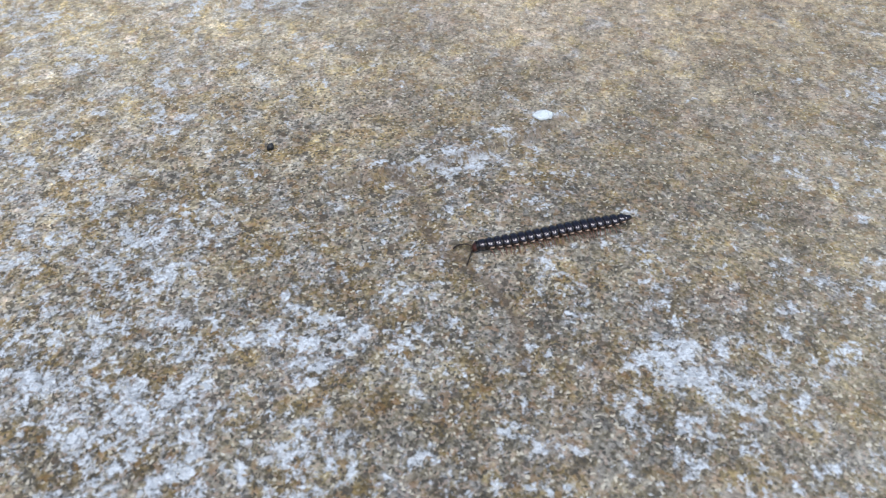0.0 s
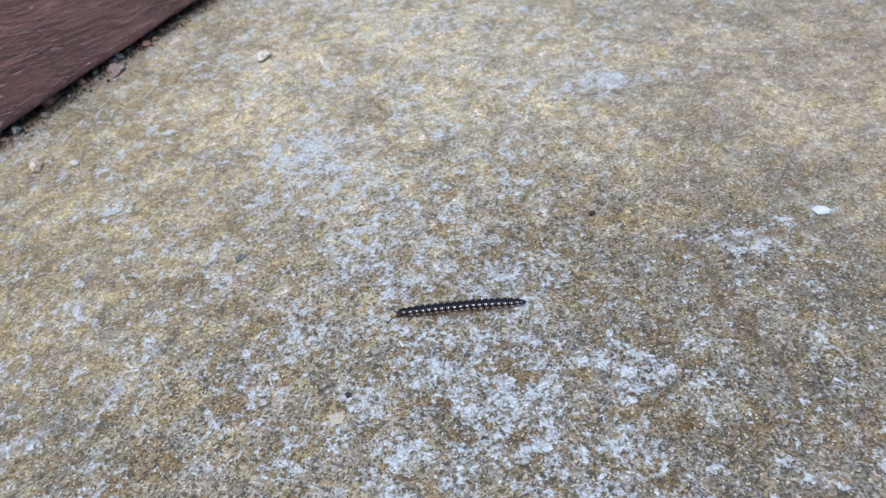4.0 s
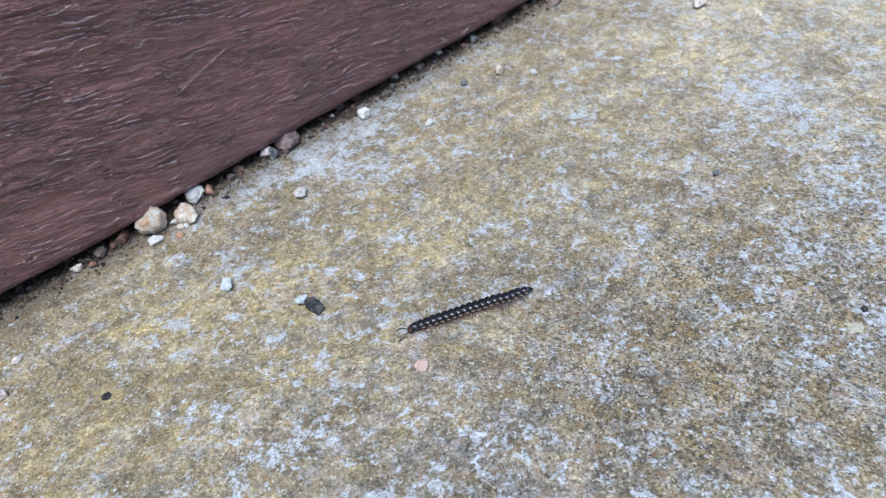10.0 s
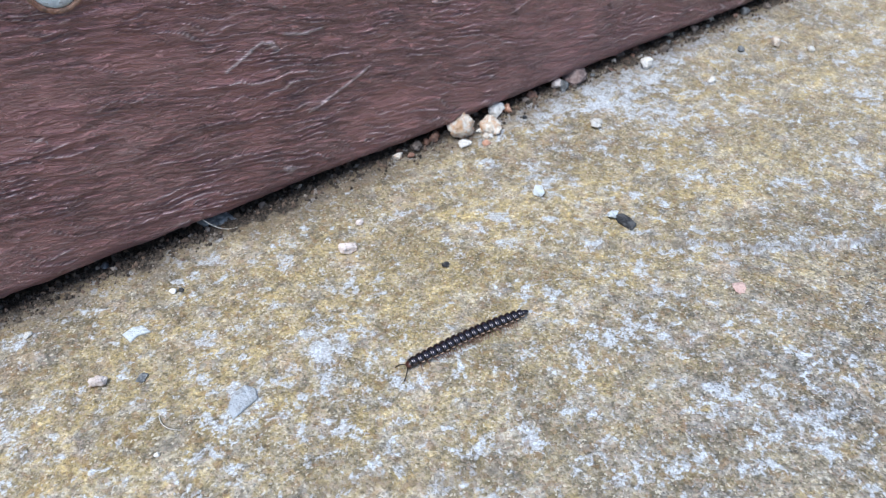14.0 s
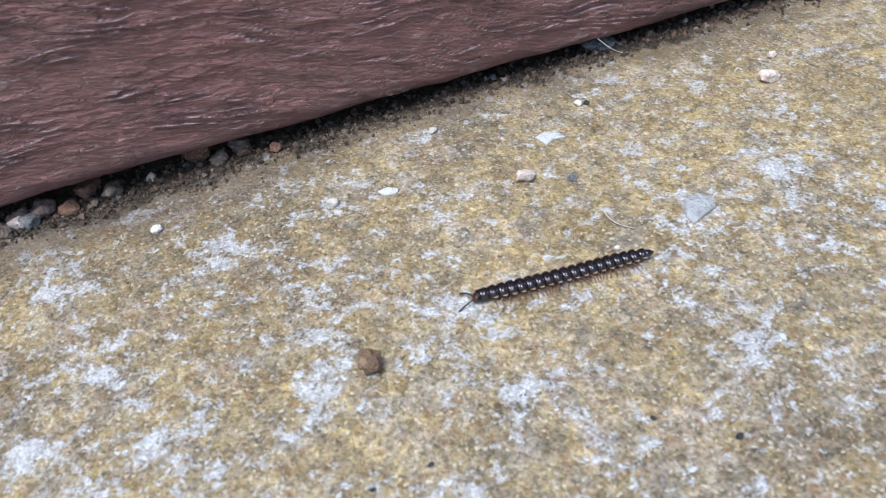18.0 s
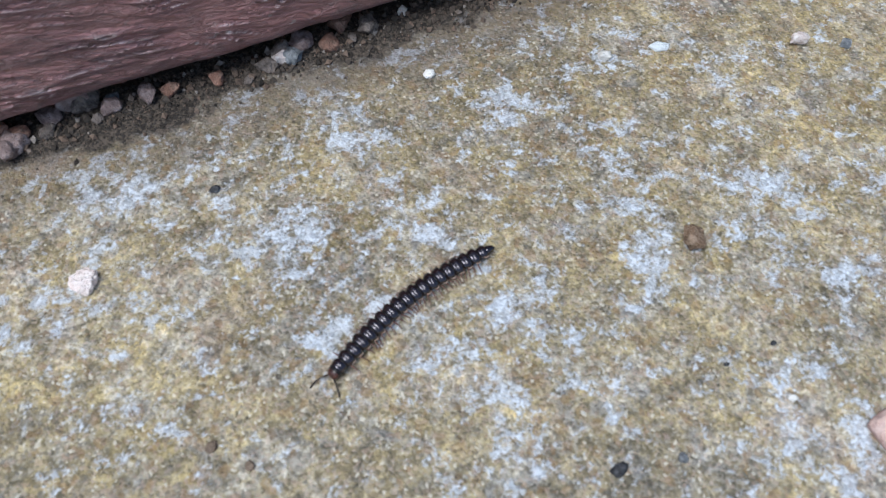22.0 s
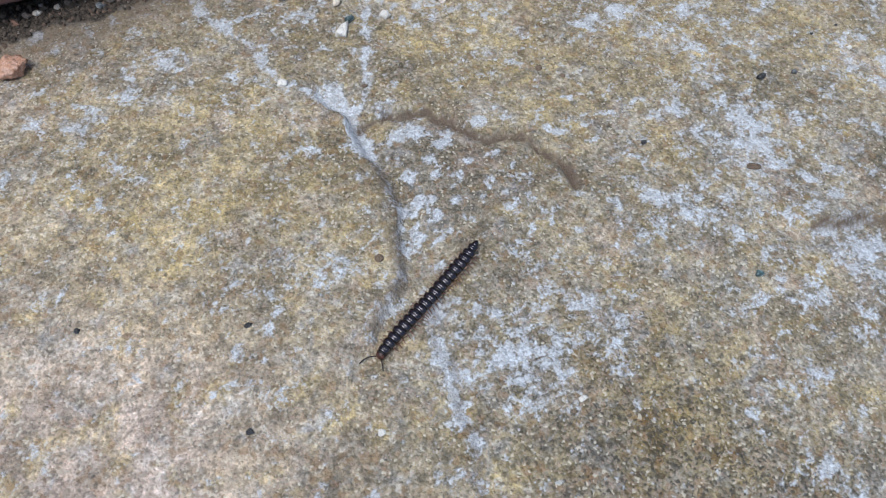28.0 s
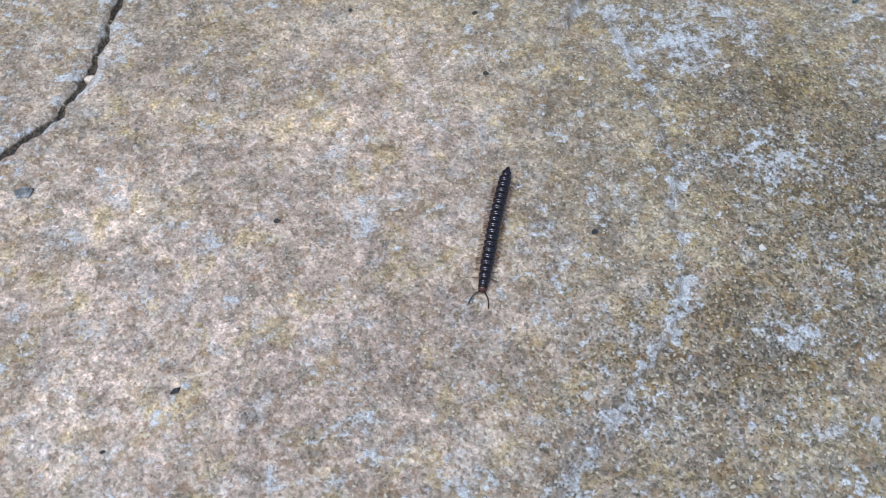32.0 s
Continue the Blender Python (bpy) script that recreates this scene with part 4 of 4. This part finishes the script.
    chip(51.2, 68.6, [(0, 0), (1.7, -0.3), (2.3, -1.8), (2.5, -3.9), (1.0, -4.9), (0.3, -3.4), (-0.2, -2.0)], 0.7, DARK_ROCK, "dark slate sliver lying on the stone", -20)
    chip(-20.0, 73.2, [(0, 0), (1.8, 0.5), (4.2, 1.2), (4.9, 3.0), (3.8, 4.4), (1.8, 4.0), (0.2, 2.2)], 0.6, PALE_FLAKE, "flat pale blue-grey mica flake", 0, tilt=3)
    chip(-27.0, 95.2, [(0, 0), (1.2, 1.5), (2.6, 1.9), (4.3, 0.4), (2.6, -0.2), (1.7, -1.6)], 0.4, MICA, "flat white flake with pointed ends", -35)
    chip(-59.8, 43.6, [(0, 0), (2.3, 0.5), (2.6, -1.4), (1.9, -4.3), (0.9, -5.6), (0.1, -3.6)], 1.7, ROSY_ROCK, "angular pale pink shard on the stone", 0)
    chip(-140.2, 89.0, [(0, 0), (1.6, 1.4), (3.0, 1.7), (2.2, 0.2), (1.3, -1.4)], 0.9, WHITE_ROCK, "white three-cornered chip on the stone", 0)
    chip(167.3, -60.2, [(0, 0), (1.0, 1.0), (2.4, 1.1), (3.4, 0.2), (2.8, -1.0), (1.0, -1.2)], 0.5, MICA, "flat white shell-like chip", -75)
    chip(-51.1, 94.9, [(0, 0), (1.1, 0.9), (2.8, 0.6), (2.4, -0.5), (0.9, -0.8)], 0.4, MICA, "flat white flake on the stone", -30)
    chip(96.8, 0.2, [(0, 0), (1.5, 0.6), (2.6, 0.2), (2.3, -1.3), (0.8, -1.6)], 0.2, BUFF_ROCK, "pale buff chip sunk in the stone", -70)
    chip(-246.4, 35.4, [(0, 0), (1.2, 0.9), (2.6, 0.5), (2.3, -0.9), (0.6, -1.1)], 0.5, GREY_ROCK, "flat grey slate chip on the stone", -20)
    chip(-234.7, -1.7, [(0, 0), (0.7, 0.4), (1.5, 0.1), (0.9, -0.4)], 0.4, DARK_ROCK, "small dark sliver on the stone", 10)
    stone(-244.2, -5.6, 0.35, DARK_ROCK, "tiny dark mineral grain on the stone", 0, 0.5, 0.6, group=g)
    # two flat lumps added in place of subtle pits in the stone
    stone(-115.3, 68.6, 0.6, BROWN_ROCK, "small brown lump in place of a shallow pit", 40, 0.3, 0.5, group=g)
    stone(-112.7, 65.5, 0.5, BROWN_ROCK, "small brown lump in place of a shallow pit", 10, 0.3, 0.5, group=g)
    stone(-142.0, 76.6, 0.6, BROWN_ROCK, "small brown lump beside a pale vein", 10, 0.3, 0.5, group=g)
    stone(-138.4, 91.0, 1.0, TEAL_ROCK, "dull teal slate grain behind a white chip", 20, 0.5, 0.6, group=g)
    stone(-63.6, 56.1, 0.28, DARK_ROCK, "tiny dark mineral grain on the stone", 0, 0.5, 0.6, group=g)
    stone(-43.7, 50.9, 0.35, DARK_ROCK, "tiny dark mineral grain on the stone", 0, 0.5, 0.6, group=g)
    stone(-38.2, 45.8, 0.42, DARK_ROCK, "tiny dark mineral grain on the stone", 0, 0.5, 0.6, group=g)
    stone(-5.6, 36.9, 1.1, ORANGE_ROCK, "rusty red lump on the stone", 0, 0.5, 0.6, group=g)
    stone(-29.4, 85.8, 1.0, GREY_ROCK, "small grey slate chip on the stone", 30, 0.3, 0.8, group=g)
    stone(-40.3, 104.7, 0.7, WHITE_ROCK, "tiny white quartz grain on the stone", 0, 0.6, 0.6, group=g)
    stone(-117.2, 114.5, 2.0, DUSTY_ROCK, "dusty pink gravel stone under the timber", 20, 0.8, 0.7, group=g)
    stone(-127.4, 113.2, 1.8, RUSTY_ROCK, "reddish gravel stone under the timber", 60, 0.8, 0.8, group=g)
    stone(-70.6, 115.6, 2.3, RUSTY_ROCK, "orange gravel stone under the timber", 60, 0.8, 0.8, group=g)
    stone(-65.5, 114.4, 1.5, DUSTY_ROCK, "pale gravel stone under the timber", 10, 0.8, 0.7, group=g)
    stone(-85.8, 115.0, 1.8, RUSTY_ROCK, "orange gravel stone under the timber", 0, 0.8, 0.8, group=g)
    for x, y, size, material, label in ((-118.6, 114.6, 2.2, DUSKY_ROCK, "dusky pink gravel stone half under the timber"), (-114.6, 112.4, 1.5, DUSKY_ROCK, "dusky pink gravel stone in the soil"),
                                        (-110.6, 112.0, 1.5, DUSKY_ROCK, "dusky pink gravel stone in the soil"), (-121.6, 113.6, 1.4, DUSKY_ROCK, "dusky pink gravel stone in the soil"),
                                        (-126.0, 111.2, 1.9, DUSKY_ROCK, "dusky pink gravel stone in the soil"), (-94.2, 112.4, 1.4, DUSTY_ROCK, "dusty gravel stone in the soil"),
                                        (-91.4, 113.0, 1.8, DUSKY_ROCK, "dusky pink gravel stone in the soil"), (-94.6, 111.6, 1.3, PINK_ROCK, "pale pink stone in the soil"),
                                        (-152.2, 113.6, 2.2, DUSKY_ROCK, "dusky pink gravel stone half under the timber"), (-147.6, 112.2, 2.0, DUSKY_ROCK, "dusky pink gravel stone in the soil"),
                                        (-126.4, 109.6, 1.6, DUSKY_ROCK, "dusky pink gravel stone at the soil's edge")):
        stone(x, y, size, material, label, 17 * x, 0.75, 0.65, "gravel_stone", "gravel", "gravel along the timber", sink=0.35)
    fibre(-6.9, 109.9, 6.4, -26, 25, "thin pale fibre hanging out under the timber", 4.0)
    chip(-5.4, 114.0, [(-3.6, 1.6), (-1.2, 2.5), (1.8, 2.0), (3.0, -1.6), (1.6, -1.0), (-0.6, -1.3), (-2.6, -0.2)], 0.9, GREY_ROCK, "thin grey papery flake under the timber", 0, tilt=14)
    fibre(-30.2, 75.4, 4.4, -70, 22, "thin curved pale dry fibre on the stone")


loose_stones()


def grit_strip():
    """Fine soil grains washed in under the timber."""
    r = random.Random(5)
    verts, faces = [], []
    octa = [(1, 0, 0), (0, 1, 0), (-1, 0, 0), (0, -1, 0), (0, 0, 1), (0, 0, -1)]
    tri = [(0, 1, 4), (1, 2, 4), (2, 3, 4), (3, 0, 4), (1, 0, 5), (2, 1, 5), (3, 2, 5), (0, 3, 5)]
    n = 11000
    px = np.array([r.uniform(-225, 235) for _ in range(n)])
    py = np.array([110.5 + abs(r.gauss(0, 1)) * 5 - abs(r.gauss(0, 1)) * 1.6 for _ in range(n)])
    pz = height(px, py)
    for k in range(n):
        s = 0.16 + 0.5 * r.random() ** 4
        m = Euler((r.uniform(0, 6), r.uniform(0, 6), r.uniform(0, 6))).to_matrix()
        base = len(verts)
        for c in octa:
            v = m @ Vector((c[0] * s * r.uniform(0.7, 1.2), c[1] * s, c[2] * s * r.uniform(0.6, 1)))
            verts.append(((px[k] + v.x) * MM, (py[k] + v.y) * MM, (pz[k] + 0.35 * s + v.z) * MM))
        faces += [tuple(base + q for q in t) for t in tri]
    mesh = bpy.data.meshes.new("soil_grit")
    mesh.from_pydata(verts, [], faces)
    mesh.materials.append(GRIT)
    tagged(new("soil_grit", mesh), "dark soil grit washed in under the timber", "grit", kind="stuff")


grit_strip()


def seam_gravel():
    """Gravel lodged in the gap under the timber."""
    r = random.Random(12)
    kinds = ((DUSTY_ROCK, "brown gravel stone lodged under the timber"), (RUSTY_ROCK, "reddish gravel stone lodged under the timber"),
             (CREAM_ROCK, "cream gravel stone lodged under the timber"), (GREY_ROCK, "grey gravel stone lodged under the timber"))
    x = -215.0
    while x < 235:
        x += r.uniform(1.6, 5.5)
        if -58 < x < 28:
            x += r.uniform(3, 9)
        material, label = kinds[r.choices(range(4), (5, 3, 1.5, 2))[0]]
        size = (0.6 + 1.1 * r.random() ** 1.6) * (0.55 if -58 < x < 28 else 1.0)
        stone(x, 112.0 + r.uniform(-2.6, 3.5), size, material, label, r.uniform(0, 180), 0.75, r.uniform(0.6, 1.0), "gravel_stone", "gravel",
              "gravel along the timber", sink=0.45, fine=2 + (size > 1.1))


seam_gravel()


# ---- the millipede ----
BODY = 21.0
SEGMENTS = 20
PITCH = 1.03


def part(name, bm, material, parent, label=""):
    mesh = bpy.data.meshes.new(name)
    bm.to_mesh(mesh)
    bm.free()
    mesh.materials.append(material)
    ob = new(name, mesh)
    ob.parent = parent
    if label:
        ob["label"] = label
    return ob


def lofted(bm, rings, caps=True):
    rows = [[bm.verts.new(Vector(p) * MM) for p in ring] for ring in rings]
    n = len(rows[0])
    for a, b in zip(rows[:-1], rows[1:]):
        for k in range(n):
            bm.faces.new((a[k], a[(k + 1) % n], b[(k + 1) % n], b[k])).smooth = True
    if caps:
        bm.faces.new(rows[0][::-1])
        bm.faces.new(rows[-1])
    bmesh.ops.recalc_face_normals(bm, faces=bm.faces)


def ring(x, w, top, bottom, arch=2.3, lift=0.0):
    """A cross-section of the body at x: half width w, a domed back and a flatter belly."""
    pts = []
    for k in range(22):
        a = 2 * math.pi * k / 22
        c, s = math.cos(a), math.sin(a)
        px = w * math.copysign(abs(c) ** (2 / arch), c)
        pz = (top if s > 0 else bottom) * math.copysign(abs(s) ** (2 / arch), s)
        pts.append((x, px, pz + lift))
    return pts


def tube(bm, line, widths):
    rings = []
    for k, p in enumerate(line):
        a, b = Vector(line[max(k - 1, 0)]), Vector(line[min(k + 1, len(line) - 1)])
        way = (b - a).normalized()
        u = way.cross(Vector((0, 0, 1)) if abs(way.z) < 0.95 else Vector((1, 0, 0))).normalized()
        v = way.cross(u)
        rings.append([Vector(p) + widths[k] * (math.cos(q) * u + math.sin(q) * v) for q in (0, 1.257, 2.513, 3.77, 5.027)])
    lofted(bm, rings)


def leg_mesh(side):
    bm = bmesh.new()
    tube(bm, [(0, 0, 0), (0.02, side * 0.35, -0.03), (0.0, side * 0.72, -0.06), (-0.03, side * 1.05, -0.32), (-0.06, side * 1.24, -0.66)],
         [0.085, 0.085, 0.07, 0.055, 0.02])
    mesh = bpy.data.meshes.new("leg")
    bm.to_mesh(mesh)
    bm.free()
    mesh.materials.append(LEG)
    return mesh


RIDE = 0.9          # height of the body's middle over the stone in mm
LEGS = {1: leg_mesh(1), -1: leg_mesh(-1)}


def shield(x, lobe, top, w, h, level=0.18):
    """A cross-section of a back shield at x: a low dome of half width lobe over the side lobes, and the round body of half width w under it."""
    pts = []
    for k in range(17):
        a = math.pi * k / 16
        c, v = math.cos(a), math.sin(a)
        pts.append((x, lobe * c, level + (top - level) * v))
    low = [(-1.0 * lobe, level - 0.07), (-0.90 * lobe, level - 0.16), (-0.94 * w, level - 0.22), (-0.96 * w, -0.15), (-0.72 * w, -0.62 * h), (-0.3 * w, -0.86 * h)]
    return pts + [(x, y, z) for y, z in low] + [(x, -y, z) for y, z in low[::-1]]


def millipede():
    root = new("millipede")
    tagged(root, "glossy black millipede with cream keel edges walking on sandstone", "millipede")
    segments = []
    legs = []
    for k in range(SEGMENTS):
        w = float(np.interp(k, [0, 1, 3, 15, 17, 18, 19], [0.70, 0.72, 0.76, 0.76, 0.70, 0.60, 0.46]))
        h = float(np.interp(k, [0, 1, 3, 15, 18, 19], [0.62, 0.66, 0.70, 0.70, 0.58, 0.44]))
        bm = bmesh.new()
        last = k == SEGMENTS - 1
        if last:
            lofted(bm, [ring(0.55, w * 1.1, h, h * 0.8), ring(0.2, w, h * 0.95, h * 0.8), ring(-0.25, w * 0.72, h * 0.75, h * 0.7), ring(-0.48, w * 0.4, h * 0.45, h * 0.5), ring(-0.6, w * 0.15, h * 0.15, h * 0.25)])
        else:
            # shield with a cross groove; its side lobes are widest behind the middle
            wide = float(np.interp(k, [0, 1, 3, 15, 17, 18], [1.06, 1.2, 1.28, 1.28, 1.26, 1.16])) * w
            rows = [(-0.50, 0.80, 0.90), (-0.49, 0.92, 1.01), (-0.43, 0.985, 1.085), (-0.28, 1.0, 1.11), (-0.12, 0.97, 1.10), (-0.05, 0.95, 1.08), (-0.02, 0.935, 1.03), (0.01, 0.92, 1.07),
                    (0.12, 0.87, 1.08), (0.24, 0.79, 1.03), (0.31, 0.71, 0.95), (0.34, 0.64, 0.88)]
            lofted(bm, [shield(x, wide * a, h * b, w, h) for x, a, b in rows])
        name = "tail_segment" if last else "collar" if k == 0 else "body_segment"
        seg = part(name, bm, ARMOUR, root)
        segments.append(seg)
        if not last:
            bm = bmesh.new()
            lofted(bm, [ring(0.20, w * 0.92, h * 0.92, h * 0.80), ring(0.5, w * 0.9, h * 0.92, h * 0.8), ring(0.62, w * 0.86, h * 0.86, h * 0.78)])
            part("joint_ring", bm, NECK_RING, seg)
        if 0 < k < SEGMENTS - 1:
            for side in (1, -1):
                bm = bmesh.new()
                o = side * wide
                # the swollen pale rim of each side lobe, ending in its hind corner
                rim = [(0.02, 0.90), (-0.14, 0.985), (-0.30, 1.03), (-0.46, 1.02), (-0.54, 0.94), (-0.46, 0.86), (-0.2, 0.86)]
                lofted(bm, [[(x, o * y, 0.16) for x, y in rim], [(x, o * (y + 0.05), 0.09) for x, y in rim], [(x, o * (y + 0.03), -0.02) for x, y in rim], [(x, o * y * 0.93, -0.09) for x, y in rim]])
                part("keel_edge", bm, KEEL, seg, "cream edge of the keel")
            pairs = (0.0,) if k < 4 else (0.22, -0.26)
            if k < SEGMENTS - 2:
                for dx in pairs:
                    for side in (1, -1):
                        leg = new("leg", LEGS[side])
                        leg.parent = seg
                        leg.location = (dx * MM, side * 0.42 * MM, -0.34 * MM)
                        legs.append((leg, k - dx, side, dx))
    bm = bmesh.new()
    lofted(bm, [ring(-0.35, 0.55, 0.45, 0.5), ring(0.0, 0.62, 0.45, 0.55, lift=-0.05), ring(0.3, 0.52, 0.34, 0.5, lift=-0.14), ring(0.48, 0.28, 0.16, 0.3, lift=-0.25)])
    head = part("head", bm, HEAD, root, "dark brown head")
    feelers = []
    for side in (1, -1):
        bm = bmesh.new()
        line = [(0, 0, 0), (0.25, side * 0.28, 0.12), (0.62, side * 0.62, 0.16), (1.05, side * 0.92, 0.06), (1.45, side * 1.12, -0.12), (1.8, side * 1.22, -0.34), (2.0, side * 1.24, -0.5)]
        tube(bm, line, [0.07, 0.085, 0.085, 0.09, 0.10, 0.10, 0.06])
        feeler = part("antenna", bm, FEELER, head, "dark jointed antenna")
        feeler.location = (0.34 * MM, side * 0.25 * MM, -0.05 * MM)
        feelers.append((feeler, side))
    return root, segments, legs, head, feelers


ROOT, SEGS, LEG_LIST, SKULL, FEELERS = millipede()


def motions():
    """The millipede walks along one line; each segment follows where the head has been."""
    trail = [(0, 136.7, -52.6), (1, 132.3, -38.9), (2, 129.7, -24.6), (2.5, 127.3, -17.9), (4.5, 114.1, 6.8), (6, 101.5, 23.1), (7.5, 85.7, 35.3), (9, 68.5, 46.1), (10, 56.1, 52.2), (11, 43.0, 56.9), (12, 29.4, 60.2), (13, 15.3, 63.0), (14, 1.1, 64.2), (16.5, -32.4, 69.1), (18, -51.2, 72.3), (19, -64.1, 76.3), (20, -78.3, 76.8), (21, -92.3, 75.1), (22, -103.6, 70.1), (23, -114.8, 63.0), (24, -124.2, 56.6), (25, -133.4, 48.3), (26, -142.9, 41.5), (26.5, -147.9, 39.2), (28.5, -163.3, 30.8), (29.5, -173.2, 22.6), (31, -186.8, 6.9), (32, -194.8, -4.3)]
    t = np.array([p[0] for p in trail])
    tail_x, tail_y = 144.9, -72.2
    knots_t = np.concatenate([[-1.5, 0.0], t[1:]])
    xy = np.array([[tail_x, tail_y]] + [[p[1], p[2]] for p in trail])
    # a smooth line through the places of the head
    fine_t = np.arange(-1.5, 32.001, 0.02)
    slope = np.gradient(xy, knots_t, axis=0)
    j = np.clip(np.searchsorted(knots_t, fine_t, side="right") - 1, 0, len(knots_t) - 2)
    span = (knots_t[j + 1] - knots_t[j])[:, None]
    u = ((fine_t - knots_t[j])[:, None]) / span
    line = ((2 * u ** 3 - 3 * u ** 2 + 1) * xy[j] + (u ** 3 - 2 * u ** 2 + u) * span * slope[j]
            + (3 * u ** 2 - 2 * u ** 3) * xy[j + 1] + (u ** 3 - u ** 2) * span * slope[j + 1])
    run = np.concatenate([[0], np.cumsum(np.hypot(*np.diff(line, axis=0).T))])

    def spot(s):
        """The pose on the line at s mm from its start; before the start the line goes straight on."""
        x, y = np.interp(s, run, line[:, 0]), np.interp(s, run, line[:, 1])
        a, b = max(s - 1.2, 0), max(s + 1.2, 2.4)
        dx = np.interp(b, run, line[:, 0]) - np.interp(a, run, line[:, 0])
        dy = np.interp(b, run, line[:, 1]) - np.interp(a, run, line[:, 1])
        if s < 0:
            n = math.hypot(dx, dy)
            x, y = x + s * dx / n, y + s * dy / n
        z = np.mean(height(np.array([x - 1, x, x + 1]), np.array([y, y, y])))
        return pose(x * MM, y * MM, (z + RIDE) * MM, 0, 0, math.degrees(math.atan2(dy, dx)))

    times = [0.5 * k for k in range(65)]
    at = {w: float(np.interp(w, fine_t, run)) for w in times}
    home = {w: spot(at[w] - BODY / 2) for w in times}
    walk(ROOT, [(w, home[w]) for w in times])
    for k, seg in enumerate(SEGS):
        walk(seg, [(w, home[w].inverted() @ spot(at[w] - 0.75 - PITCH * (k + 0.5))) for w in times])
    walk(SKULL, [(w, home[w].inverted() @ spot(at[w] - 0.6) @ pose(0, 0, -0.00012, 0, 12, 0)) for w in times])
    for feeler, side in FEELERS:
        base = feeler.location.copy()
        walk(feeler, [(w, Matrix.Translation(base) @ pose(0, 0, 0, 0, 14 * math.sin(2.9 * w + side), side * 16 * math.sin(2.3 * w + 1.3 * side))) for w in times])
    beat = [0.25 * k for k in range(129)]
    for leg, place, side, dx in LEG_LIST:
        base = leg.location.copy()
        rows = []
        for w in beat:
            phase = 2 * math.pi * (0.9 * w + place / 5.5)
            rows.append((w, Matrix.Translation(base) @ pose(0, 0, 0, side * 9 * max(0, math.cos(phase)), 0, side * 22 * math.sin(phase))))
        walk(leg, rows)


motions()
